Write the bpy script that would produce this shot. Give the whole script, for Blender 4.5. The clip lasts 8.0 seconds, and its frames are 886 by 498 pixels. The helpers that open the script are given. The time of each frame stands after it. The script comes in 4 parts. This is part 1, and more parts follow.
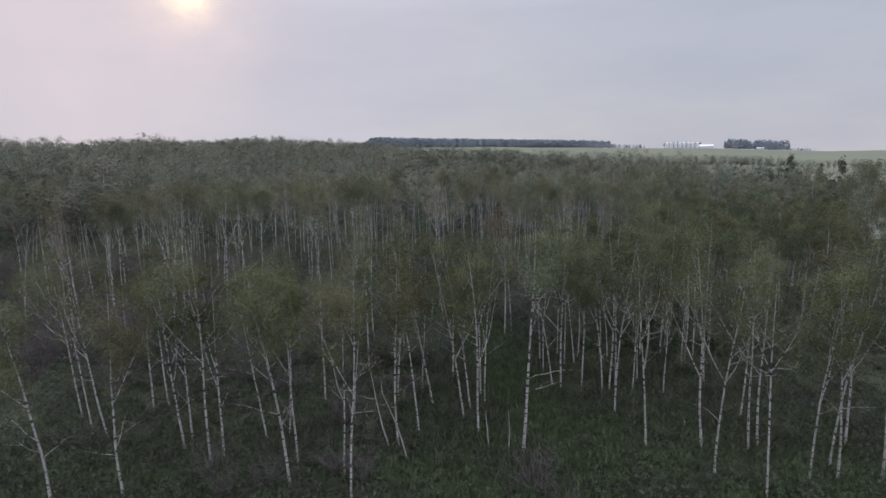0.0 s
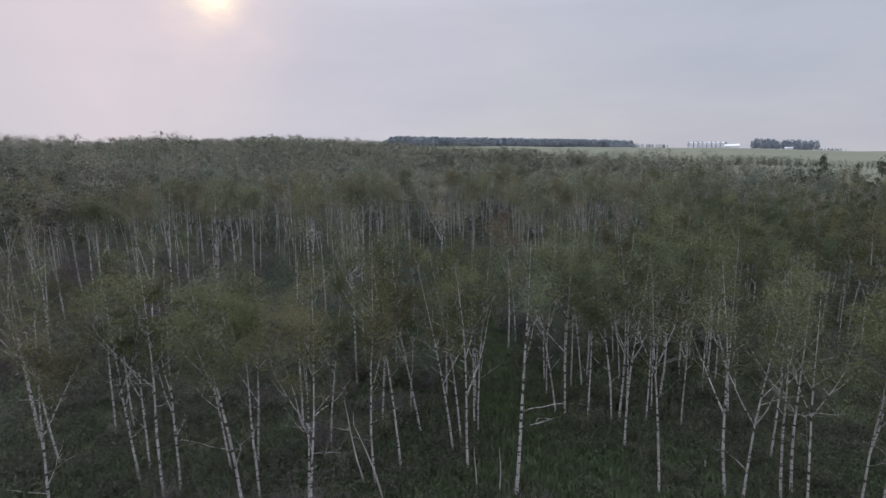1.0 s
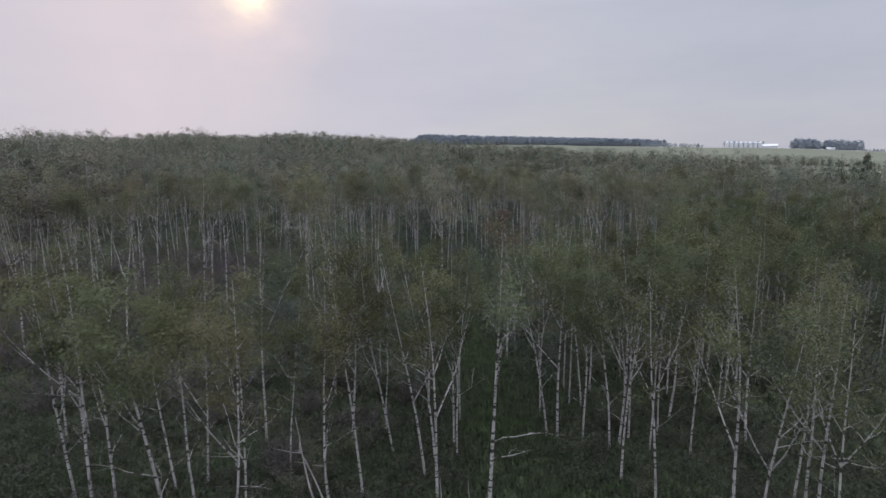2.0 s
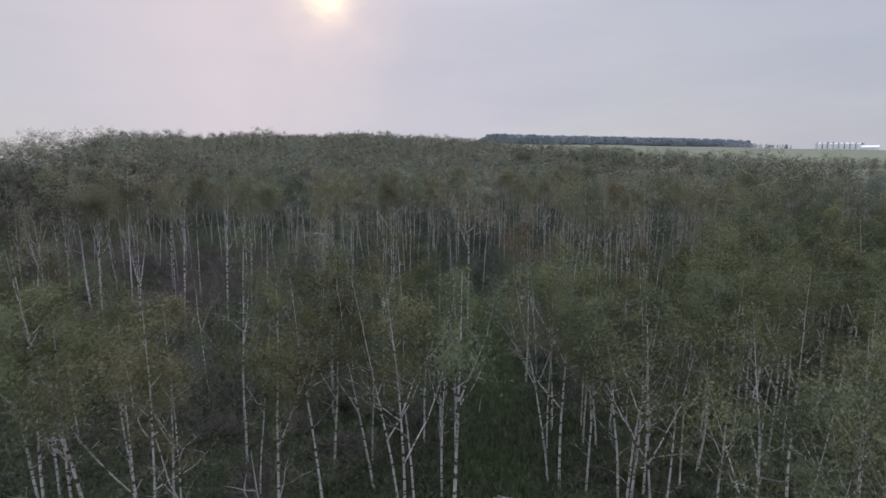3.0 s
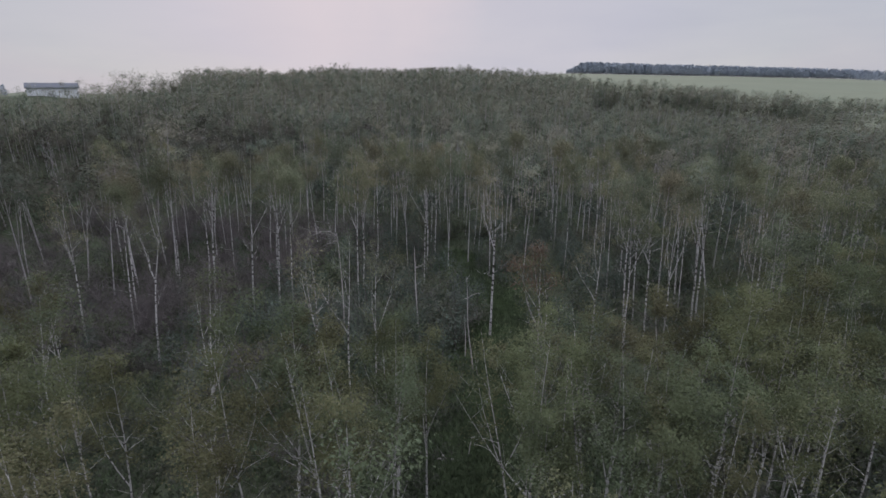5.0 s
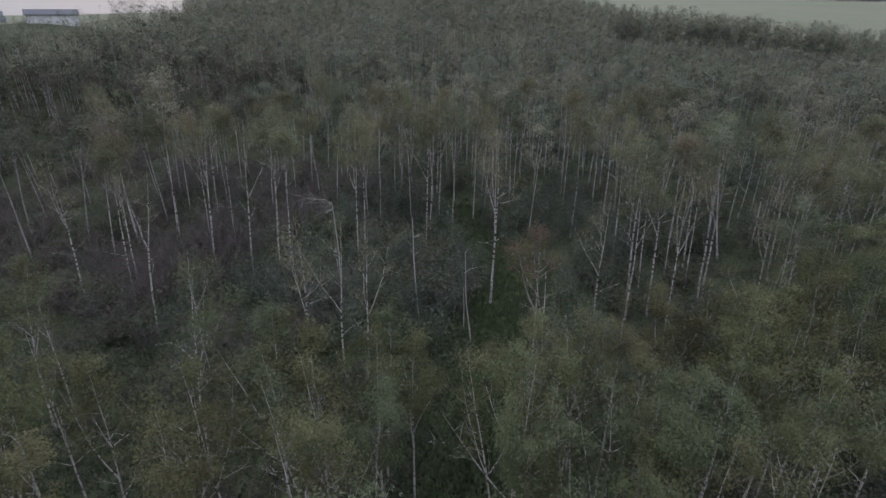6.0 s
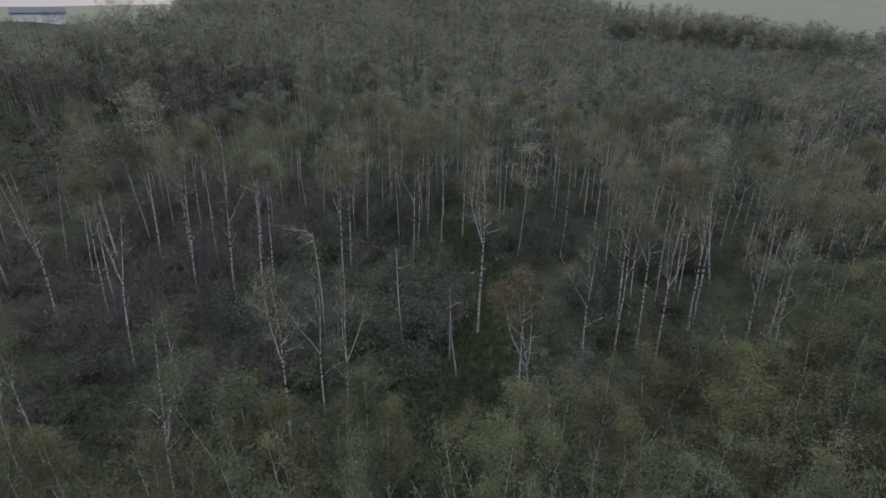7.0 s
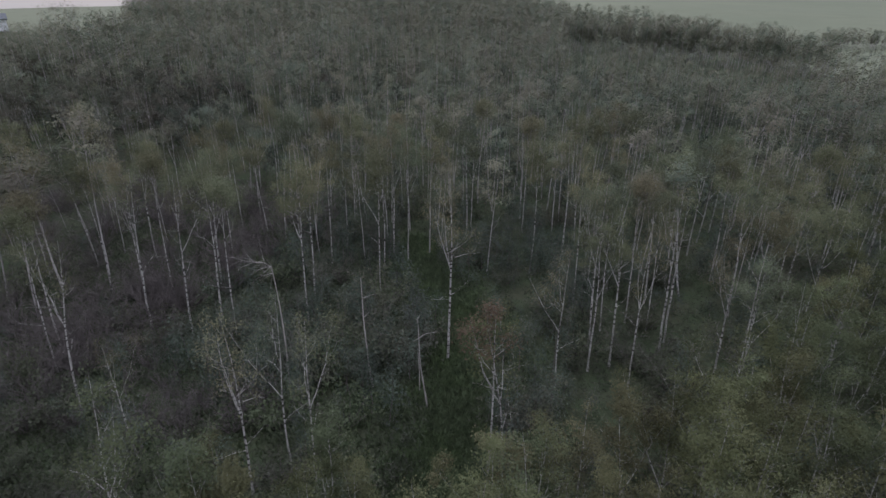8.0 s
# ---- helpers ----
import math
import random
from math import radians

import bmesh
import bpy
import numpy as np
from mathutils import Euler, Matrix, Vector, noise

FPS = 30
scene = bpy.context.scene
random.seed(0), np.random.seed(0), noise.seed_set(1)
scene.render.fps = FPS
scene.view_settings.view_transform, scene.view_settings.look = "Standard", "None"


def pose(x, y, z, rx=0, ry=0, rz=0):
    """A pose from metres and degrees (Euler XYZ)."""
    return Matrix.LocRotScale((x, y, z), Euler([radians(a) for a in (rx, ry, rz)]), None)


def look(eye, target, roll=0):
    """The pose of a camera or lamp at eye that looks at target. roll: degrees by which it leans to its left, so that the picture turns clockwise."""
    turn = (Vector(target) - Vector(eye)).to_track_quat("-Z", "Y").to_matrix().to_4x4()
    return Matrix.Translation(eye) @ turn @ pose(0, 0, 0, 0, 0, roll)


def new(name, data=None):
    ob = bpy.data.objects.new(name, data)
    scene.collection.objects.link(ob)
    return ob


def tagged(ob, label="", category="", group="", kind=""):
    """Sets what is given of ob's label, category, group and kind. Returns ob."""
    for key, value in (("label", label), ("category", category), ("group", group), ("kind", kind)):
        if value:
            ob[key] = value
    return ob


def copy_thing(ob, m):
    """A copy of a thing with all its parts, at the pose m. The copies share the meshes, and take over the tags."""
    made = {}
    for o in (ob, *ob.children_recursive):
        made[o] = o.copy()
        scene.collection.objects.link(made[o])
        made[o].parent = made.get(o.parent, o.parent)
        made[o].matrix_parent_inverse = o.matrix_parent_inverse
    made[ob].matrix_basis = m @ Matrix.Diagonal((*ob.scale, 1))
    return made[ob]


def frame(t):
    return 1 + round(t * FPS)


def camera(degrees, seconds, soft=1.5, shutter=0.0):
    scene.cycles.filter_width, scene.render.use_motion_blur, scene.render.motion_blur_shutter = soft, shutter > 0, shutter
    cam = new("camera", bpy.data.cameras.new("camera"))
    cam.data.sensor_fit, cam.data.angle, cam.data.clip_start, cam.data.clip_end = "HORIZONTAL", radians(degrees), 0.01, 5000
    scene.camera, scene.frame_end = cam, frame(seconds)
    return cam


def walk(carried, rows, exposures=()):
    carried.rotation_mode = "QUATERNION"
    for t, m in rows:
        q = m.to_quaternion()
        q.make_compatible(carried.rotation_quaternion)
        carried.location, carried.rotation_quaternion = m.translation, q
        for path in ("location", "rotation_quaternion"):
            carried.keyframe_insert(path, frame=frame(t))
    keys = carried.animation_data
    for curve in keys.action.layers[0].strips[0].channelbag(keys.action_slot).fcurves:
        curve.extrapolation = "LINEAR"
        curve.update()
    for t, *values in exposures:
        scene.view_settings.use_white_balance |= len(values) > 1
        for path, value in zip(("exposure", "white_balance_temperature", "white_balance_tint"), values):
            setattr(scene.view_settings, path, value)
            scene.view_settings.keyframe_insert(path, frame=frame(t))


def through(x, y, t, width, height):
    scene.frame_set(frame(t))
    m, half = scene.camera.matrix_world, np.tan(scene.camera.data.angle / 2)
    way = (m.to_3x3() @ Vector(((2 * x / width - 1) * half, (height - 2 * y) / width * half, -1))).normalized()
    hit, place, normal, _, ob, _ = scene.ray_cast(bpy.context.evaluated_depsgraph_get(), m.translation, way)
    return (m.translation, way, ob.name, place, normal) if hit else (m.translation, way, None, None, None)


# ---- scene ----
cam = camera(78.0, 8.0, soft=1.5, shutter=0.3)
PATH = [
    (0, (2.303, 0.768, 17.031), (2.335, 2.741, 16.703), -1.1),
    (0.5, (3.109, 2.853, 17.118), (3.112, 4.825, 16.785), -0.9),
    (1, (4.22, 4.81, 16.998), (4.18, 6.782, 16.668), -0.9),
    (1.2, (4.607, 5.444, 16.938), (4.557, 7.416, 16.61), -0.7),
    (2.3, (8.087, 9.84, 16.357), (7.878, 11.8, 16.021), -0.5),
    (2.5, (8.856, 10.601, 16.402), (8.593, 12.555, 16.066), -0.4),
    (3, (10.509, 12.341, 16.918), (10.125, 14.275, 16.583), -0.1),
    (3.5, (12.01, 14.035, 18.072), (11.549, 15.952, 17.735), -0.1),
    (4, (13.091, 15.387, 19.496), (12.568, 17.289, 19.163), 0.1),
    (4.5, (13.959, 16.95, 20.936), (13.341, 18.8, 20.494), 0.2),
    (5, (14.606, 18.317, 22.222), (13.946, 20.113, 21.641), 0.4),
    (5.2, (14.727, 18.867, 22.613), (14.08, 20.65, 21.978), 0.4),
    (6.3, (14.855, 21.994, 25.527), (14.166, 23.671, 24.683), 1.1),
    (6.5, (14.903, 22.498, 25.942), (14.199, 24.17, 25.101), 1.0),
    (7, (14.71, 23.716, 27.022), (14.054, 25.407, 26.18), 0.8),
    (7.5, (14.426, 24.769, 27.728), (13.839, 26.486, 26.887), 0.7),
    (8, (14.082, 25.856, 28.215), (13.534, 27.586, 27.375), 0.6),
]
EXPOSURE = [(0, 0.0), (4.0, 0.0), (5.2, -0.06), (6.4, -0.16), (8, -0.18)]       # the camera stops down as the sky leaves the picture
walk(cam, [(t, look(eye, target, roll)) for t, eye, target, roll in PATH], EXPOSURE)

# ---- light ----
SUN_AZIMUTH, SUN_HEIGHT = radians(22.7), radians(15.5)      # to the left of +y, above the horizon
SUN_WAY = Vector((-math.sin(SUN_AZIMUTH) * math.cos(SUN_HEIGHT), math.cos(SUN_AZIMUTH) * math.cos(SUN_HEIGHT), math.sin(SUN_HEIGHT)))


def link(tree, a, b):
    tree.links.new(a, b)


def maths(tree, op, a, b=None, clamp=False):
    n = tree.nodes.new("ShaderNodeMath")
    n.operation, n.use_clamp = op, clamp
    for socket, v in zip(n.inputs, (a, b)):
        if v is None:
            continue
        if isinstance(v, (int, float)):
            socket.default_value = v
        else:
            link(tree, v, socket)
    return n.outputs[0]


def mixed(tree, factor, a, b, blend="MIX"):
    n = tree.nodes.new("ShaderNodeMix")
    n.data_type, n.blend_type = "RGBA", blend
    for socket, v in ((n.inputs[0], factor), (n.inputs[6], a), (n.inputs[7], b)):
        if isinstance(v, (int, float)):
            socket.default_value = v
        elif isinstance(v, tuple):
            socket.default_value = (*v, 1)
        else:
            link(tree, v, socket)
    return n.outputs[2]


def ramp(tree, factor, stops):
    n = tree.nodes.new("ShaderNodeValToRGB")
    els = n.color_ramp.elements
    while len(els) < len(stops):
        els.new(0.5)
    for el, (p, c) in zip(els, stops):
        el.position, el.color = p, ((*c, 1) if isinstance(c, tuple) else (c, c, c, 1))
    link(tree, factor, n.inputs[0])
    return n.outputs[0]


def noise_of(tree, vector, scale, detail=3.0, rough=0.55, out=0):
    n = tree.nodes.new("ShaderNodeTexNoise")
    n.inputs["Scale"].default_value, n.inputs["Detail"].default_value, n.inputs["Roughness"].default_value = scale, detail, rough
    if vector is not None:
        link(tree, vector, n.inputs["Vector"])
    return n.outputs[out]


def stretched(tree, vector, sx, sy, sz):
    n = tree.nodes.new("ShaderNodeMapping")
    n.inputs["Scale"].default_value = (sx, sy, sz)
    link(tree, vector, n.inputs["Vector"])
    return n.outputs[0]


def make_world():
    world = bpy.data.worlds.new("hazy evening sky")
    scene.world = world
    world.use_nodes = True
    t = world.node_tree
    t.nodes.clear()
    way = t.nodes.new("ShaderNodeTexCoord").outputs["Generated"]
    sky = t.nodes.new("ShaderNodeTexSky")
    sky.sky_type, sky.sun_disc = "NISHITA", False
    sky.sun_elevation, sky.sun_rotation = SUN_HEIGHT, -SUN_AZIMUTH
    sky.air_density, sky.dust_density = 1.0, 2.0
    split = t.nodes.new("ShaderNodeSeparateXYZ")
    link(t, way, split.inputs[0])
    # smoke-grey haze, paler at the horizon
    haze = ramp(t, split.outputs[2], [(0.0, (0.59, 0.585, 0.645)), (0.10, (0.525, 0.545, 0.63)), (0.24, (0.52, 0.545, 0.65)), (0.45, (1.18, 1.22, 1.40)), (1.0, (2.42, 2.48, 2.96))])
    # faint layers of cloud
    bands = noise_of(t, stretched(t, way, 2.2, 2.2, 9.0), 1.6, 5, 0.55)
    haze = mixed(t, maths(t, "MULTIPLY", ramp(t, bands, [(0.42, 0.0), (0.70, 1.0)]), 0.5), haze, (0.44, 0.47, 0.58))
    # glow of the sun behind the haze: a wide pink one, a narrow bright one
    dot = t.nodes.new("ShaderNodeVectorMath")
    dot.operation = "DOT_PRODUCT"
    link(t, way, dot.inputs[0])
    dot.inputs[1].default_value = SUN_WAY
    near = maths(t, "MAXIMUM", dot.outputs["Value"], 0.0)
    puffs = ramp(t, noise_of(t, stretched(t, way, 1, 1, 1.6), 11.0, 5, 0.6), [(0.36, 0.45), (0.60, 1.0)])
    side = t.nodes.new("ShaderNodeVectorMath")      # a bank of cloud dims the glow on the right of the sun
    side.operation = "DOT_PRODUCT"
    link(t, way, side.inputs[0])
    side.inputs[1].default_value = (-math.cos(SUN_AZIMUTH), -math.sin(SUN_AZIMUTH), 0)
    ragged = maths(t, "ADD", side.outputs["Value"], maths(t, "MULTIPLY", noise_of(t, way, 5.0, 5), 0.34))
    bank = ramp(t, ragged, [(0.04, 0.34), (0.34, 1.0)])
    wide = maths(t, "MULTIPLY", maths(t, "POWER", near, 11.0), bank)
    mid = maths(t, "MULTIPLY", maths(t, "POWER", near, 170.0), puffs)
    core = maths(t, "MULTIPLY", maths(t, "MULTIPLY", maths(t, "POWER", near, 1800.0), puffs), 1.4, True)
    haze = mixed(t, maths(t, "MULTIPLY", wide, 0.86), haze, (0.84, 0.70, 0.72))
    haze = mixed(t, maths(t, "MULTIPLY", mid, 0.6), haze, (1.0, 0.78, 0.74))
    haze = mixed(t, core, haze, (2.3, 1.75, 1.1))
    pale = t.nodes.new("ShaderNodeVectorMath")
    pale.operation = "SCALE"
    link(t, sky.outputs[0], pale.inputs[0])
    pale.inputs["Scale"].default_value = 0.06
    thin = t.nodes.new("ShaderNodeVectorMath")      # smoke takes the glare out of the clear sky's glow
    thin.operation = "MINIMUM"
    link(t, pale.outputs[0], thin.inputs[0])
    thin.inputs[1].default_value = (0.6, 0.6, 0.7)
    back = t.nodes.new("ShaderNodeBackground")
    link(t, mixed(t, 0.9, thin.outputs[0], haze), back.inputs[0])
    back.inputs[1].default_value = 1.0
    link(t, back.outputs[0], t.nodes.new("ShaderNodeOutputWorld").inputs[0])


make_world()
sun = new("sun", bpy.data.lights.new("sun", "SUN"))
sun.data.energy, sun.data.angle, sun.data.color = 0.5, radians(14), (1.0, 0.84, 0.76)
sun.matrix_world = look(SUN_WAY * 100, (0, 0, 0))


# ---- materials ----
def material(name, rough=0.8, spec=0.3):
    m = bpy.data.materials.new(name)
    m.use_nodes = True
    t = m.node_tree
    s = t.nodes["Principled BSDF"]
    s.inputs["Roughness"].default_value, s.inputs["Specular IOR Level"].default_value = rough, spec
    return m, t, s


def bump(t, s, height, strength, distance=0.02):
    b = t.nodes.new("ShaderNodeBump")
    b.inputs["Strength"].default_value, b.inputs["Distance"].default_value = strength, distance
    link(t, height, b.inputs["Height"])
    link(t, b.outputs[0], s.inputs["Normal"])


def place_of(t):
    return t.nodes.new("ShaderNodeNewGeometry").outputs["Position"]


def island(t):
    return t.nodes.new("ShaderNodeNewGeometry").outputs["Random Per Island"]


def bark(name, pale, grey, dark, marks=0.60):
    """Aspen bark: pale skin, grey patches, black scars that run round the trunk."""
    m, t, s = material(name, 0.75, 0.2)
    own = t.nodes.new("ShaderNodeTexCoord").outputs["Object"]
    at = place_of(t)
    c = mixed(t, ramp(t, noise_of(t, at, 1.3, 4), [(0.35, 0.0), (0.70, 1.0)]), pale, grey)
    scars = ramp(t, noise_of(t, stretched(t, own, 2.2, 2.2, 6.5), 1.0, 4, 0.65), [(marks, 0.0), (marks + 0.05, 1.0)])
    c = mixed(t, scars, c, dark)
    lines = ramp(t, noise_of(t, stretched(t, own, 7, 7, 48), 1.0, 2), [(0.63, 0.0), (0.72, 0.6)])
    c = mixed(t, lines, c, dark)
    link(t, c, s.inputs["Base Color"])
    bump(t, s, scars, 0.4)
    return m


def leaves(name, stops, through=0.30, joined=False):
    """Leaves whose colour changes from tree to tree and from leaf to leaf."""
    m, t, s = material(name, 0.75, 0.08)
    at = place_of(t)
    tree_no = t.nodes.new("ShaderNodeObjectInfo").outputs["Random"]
    patch = noise_of(t, at, 0.22 if joined else 0.12, 3, 0.6)
    if joined:
        own = t.nodes.new("ShaderNodeAttribute")        # each tree of a joined wood has a tone of its own
        own.attribute_name = "tone"
        tree_no = own.outputs["Fac"]
        pick = maths(t, "ADD", maths(t, "ADD", maths(t, "MULTIPLY", patch, 1.5), -0.5), maths(t, "MULTIPLY", tree_no, 0.45), True)
    else:
        pick = maths(t, "ADD", maths(t, "MULTIPLY", tree_no, 0.6), maths(t, "MULTIPLY", patch, 0.4), True)
    c = ramp(t, pick, stops)
    tuft = noise_of(t, at, 1.4, 2, 0.5)
    shade = maths(t, "ADD", maths(t, "ADD", maths(t, "MULTIPLY", island(t), 0.2), 0.32), maths(t, "MULTIPLY", tuft, 1.16))
    depth = maths(t, "ADD", maths(t, "MULTIPLY", maths(t, "FRACT", maths(t, "ADD", maths(t, "MULTIPLY", tree_no, 7.3), 0.5)), 0.5), 0.75)
    shade = maths(t, "MULTIPLY", shade, depth)
    n = t.nodes.new("ShaderNodeVectorMath")
    n.operation = "SCALE"
    link(t, c, n.inputs[0])
    link(t, shade, n.inputs["Scale"])
    link(t, n.outputs[0], s.inputs["Base Color"])
    tr = t.nodes.new("ShaderNodeBsdfTranslucent")
    link(t, n.outputs[0], tr.inputs[0])
    mx = t.nodes.new("ShaderNodeMixShader")
    mx.inputs[0].default_value = through
    link(t, s.outputs[0], mx.inputs[1])
    link(t, tr.outputs[0], mx.inputs[2])
    link(t, mx.outputs[0], t.nodes["Material Output"].inputs[0])
    return m


def mottled(name, a, b, c, scale, fine, rough=0.9, relief=0.5):
    m, t, s = material(name, rough, 0.15)
    at = place_of(t)
    big = ramp(t, noise_of(t, at, scale, 4), [(0.35, 0.0), (0.66, 1.0)])
    small = noise_of(t, at, fine, 5, 0.7)
    col = mixed(t, big, a, b)
    col = mixed(t, ramp(t, small, [(0.45, 0.0), (0.75, 0.8)]), col, c)
    link(t, col, s.inputs["Base Color"])
    bump(t, s, small, relief, 0.15)
    return m


BARK = bark("aspen bark", (0.46, 0.445, 0.43), (0.28, 0.268, 0.26), (0.045, 0.04, 0.038), 0.53)
DEAD_BARK = bark("weathered dead wood", (0.40, 0.37, 0.36), (0.26, 0.24, 0.235), (0.09, 0.08, 0.075), 0.66)
# the far bark carries a slight haze tint in its colours, bluer than BARK
FAR_BARK = bark("pale aspen bark far off", (0.50, 0.475, 0.475), (0.32, 0.30, 0.305), (0.09, 0.08, 0.08), 0.56)
LATE_BARK = bark("dull grey bark of the late wood", (0.37, 0.345, 0.345), (0.25, 0.235, 0.238), (0.09, 0.08, 0.08), 0.56)
# tones of the joined woods: haze painted in, paler and bluer than NEAR_TONES
HAZY_TONES = [(0.08, (0.180, 0.169, 0.139)), (0.32, (0.180, 0.175, 0.130)), (0.55, (0.152, 0.169, 0.119)), (0.72, (0.118, 0.148, 0.121)), (0.92, (0.188, 0.190, 0.117))]
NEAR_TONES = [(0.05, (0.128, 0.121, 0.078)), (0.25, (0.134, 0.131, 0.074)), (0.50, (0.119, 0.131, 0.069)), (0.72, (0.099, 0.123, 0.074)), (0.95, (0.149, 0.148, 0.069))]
# olive-brown crowns of the middle trees, with a little haze blue put in
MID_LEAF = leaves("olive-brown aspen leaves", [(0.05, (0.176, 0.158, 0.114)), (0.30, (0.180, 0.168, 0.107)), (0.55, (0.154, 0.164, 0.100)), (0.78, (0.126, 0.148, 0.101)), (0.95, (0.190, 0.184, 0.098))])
LEAF = leaves("young aspen leaves", NEAR_TONES)
WEST_LEAF = leaves("late brownish aspen buds", [(0.1, (0.086, 0.076, 0.070)), (0.4, (0.092, 0.086, 0.068)), (0.65, (0.066, 0.078, 0.058)), (0.9, (0.098, 0.100, 0.064))], joined=True)
HAZED_LEAF = leaves("aspen leaves of the wood with haze in their tones", HAZY_TONES, joined=True)
SHRUB_LEAF = leaves("dull green shrub leaves", [(0.2, (0.098, 0.102, 0.082)), (0.5, (0.094, 0.116, 0.070)), (0.85, (0.128, 0.124, 0.100))])
HERB_LEAF = leaves("forest herbs", [(0.2, (0.084, 0.090, 0.070)), (0.5, (0.080, 0.104, 0.064)), (0.85, (0.108, 0.104, 0.084))], joined=True)
# blue is raised in this green to stand for haze between the trunks
SAPLING_LEAF = leaves("green sapling leaves tinted with haze", [(0.2, (0.102, 0.114, 0.102)), (0.5, (0.096, 0.124, 0.098)), (0.85, (0.134, 0.136, 0.116))], joined=True)
TWIG = mottled("bare grey twigs", (0.143, 0.126, 0.124), (0.109, 0.096, 0.095), (0.19, 0.17, 0.167), 1.5, 20)
GRASS_BLADE = leaves("meadow grass blades", [(0.2, (0.088, 0.114, 0.066)), (0.5, (0.096, 0.132, 0.068)), (0.85, (0.126, 0.138, 0.084))], 0.3, True)
FLOOR = mottled("grassy forest floor", (0.050, 0.070, 0.036), (0.064, 0.068, 0.044), (0.034, 0.042, 0.026), 0.35, 1.6, relief=1.0)
FIELD = mottled("young crop field", (0.150, 0.168, 0.118), (0.170, 0.184, 0.130), (0.138, 0.154, 0.108), 0.008, 0.05, relief=0.1)
# distance haze is mixed into this base colour, hence the pale blue
HAZED_WOOD = mottled("far woods with blue haze in the colour", (0.29, 0.33, 0.38), (0.32, 0.355, 0.39), (0.26, 0.30, 0.35), 0.02, 0.15)
METAL = mottled("galvanised sheet", (0.78, 0.79, 0.82), (0.72, 0.73, 0.76), (0.64, 0.65, 0.68), 0.3, 3, 0.45, 0.05)
ROOF_METAL = mottled("dark sheet roof", (0.10, 0.11, 0.13), (0.085, 0.095, 0.115), (0.12, 0.13, 0.15), 0.3, 3, 0.5, 0.05)
WHITE_WALL = mottled("white painted boards", (0.72, 0.74, 0.76), (0.66, 0.68, 0.7), (0.55, 0.57, 0.6), 0.3, 3, 0.7, 0.05)


# ---- ground ----
def smooth(a, b, v):
    v = min(max((v - a) / (b - a), 0.0), 1.0)        # a may be the higher of the two
    return v * v * (3 - 2 * v)


TERRAIN_R = [90, 180, 270, 350, 600, 900, 1300, 4500]
TERRAIN = [          # azimuth to the left of +y, then the height at each radius
    (-60, (0, 0, 2, 3, 5, 8, 10, 13)),
    (-37, (0, 2, 4, 5, 9, 16, 15, 13)),
    (-25, (0, 3, 5, 8, 17, 25, 24, 13)),
    (-14, (0, 4, 6, 9, 20, 29, 35, 13)),
    (-5, (0, 5, 8, 12, 22, 34, 39, 13)),
    (8, (0, 6, 11, 15, 24, 36, 44, 13)),
    (18, (0, 7, 14.0, 18.8, 23, 26, 26, 13)),
    (30, (0, 8.6, 15.4, 17.0, 15, 13, 13, 13)),
    (40, (0, 8.2, 13.8, 15, 12, 9, 2, -45)),
    (48, (0, 9, 13.5, 12.5, 8, 3, -5, -60)),
    (56, (0, 9.6, 18.2, 13, 6, 0, -10, -75)),
    (75, (0, 3, 5, 5, 2, -3, -10, -75)),
]


def eased(values, knots, v):
    if v <= knots[0]:
        return values[0]
    for n in range(len(knots) - 1):
        if v <= knots[n + 1]:
            q = smooth(knots[n], knots[n + 1], v) * 0.5 + 0.5 * (v - knots[n]) / (knots[n + 1] - knots[n])
            return values[n] + (values[n + 1] - values[n]) * q
    return values[-1]


def ground_z(x, y):
    """Flat where the drone flies, a wooded rise ahead and to the left, swells of farmland beyond."""
    far = math.hypot(x - 10, y - 20)
    z = 0.0
    if far > 90:
        az = math.degrees(math.atan2(-(x - 10), y - 20))
        z = eased([eased(hs, TERRAIN_R, far) for _, hs in TERRAIN], [a for a, _ in TERRAIN], az)
        if abs(az) > 75:
            z *= smooth(150, 75, abs(az))
    return z + 0.4 * noise.noise((x * 0.03, y * 0.03, 4.0)) * smooth(600, 300, far) - 0.1


def inside(poly, x, y):
    hit = False
    for (ax, ay), (bx, by) in zip(poly, poly[1:] + poly[:1]):
        if (ay > y) != (by > y) and x < (bx - ax) * (y - ay) / (by - ay) + ax:
            hit = not hit
    return hit


FOREST = [(-210, -6), (30, -6), (66, 40), (78, 84), (85, 110), (93, 150), (92, 184), (76, 226), (78, 252), (66, 290), (48, 312), (-6, 350), (-60, 430), (-260, 430), (-215, 250), (-158, 192), (-143, 128), (-180, 80)]


GLADE = [(-6, 206), (30, 204), (60, 196), (96, 190), (96, 238), (72, 236), (52, 246), (22, 256), (-12, 252)]      # open ground inside the wood


def linked(name, verts, faces, mats, slots=None, flat=False):
    me = bpy.data.meshes.new(name)
    me.from_pydata(verts, [], faces)
    for m in mats:
        me.materials.append(m)
    if slots is not None:
        me.polygons.foreach_set("material_index", np.asarray(slots, dtype=np.int32))
    if not flat:
        me.polygons.foreach_set("use_smooth", np.ones(len(me.polygons), dtype=bool))
    me.update()
    return me


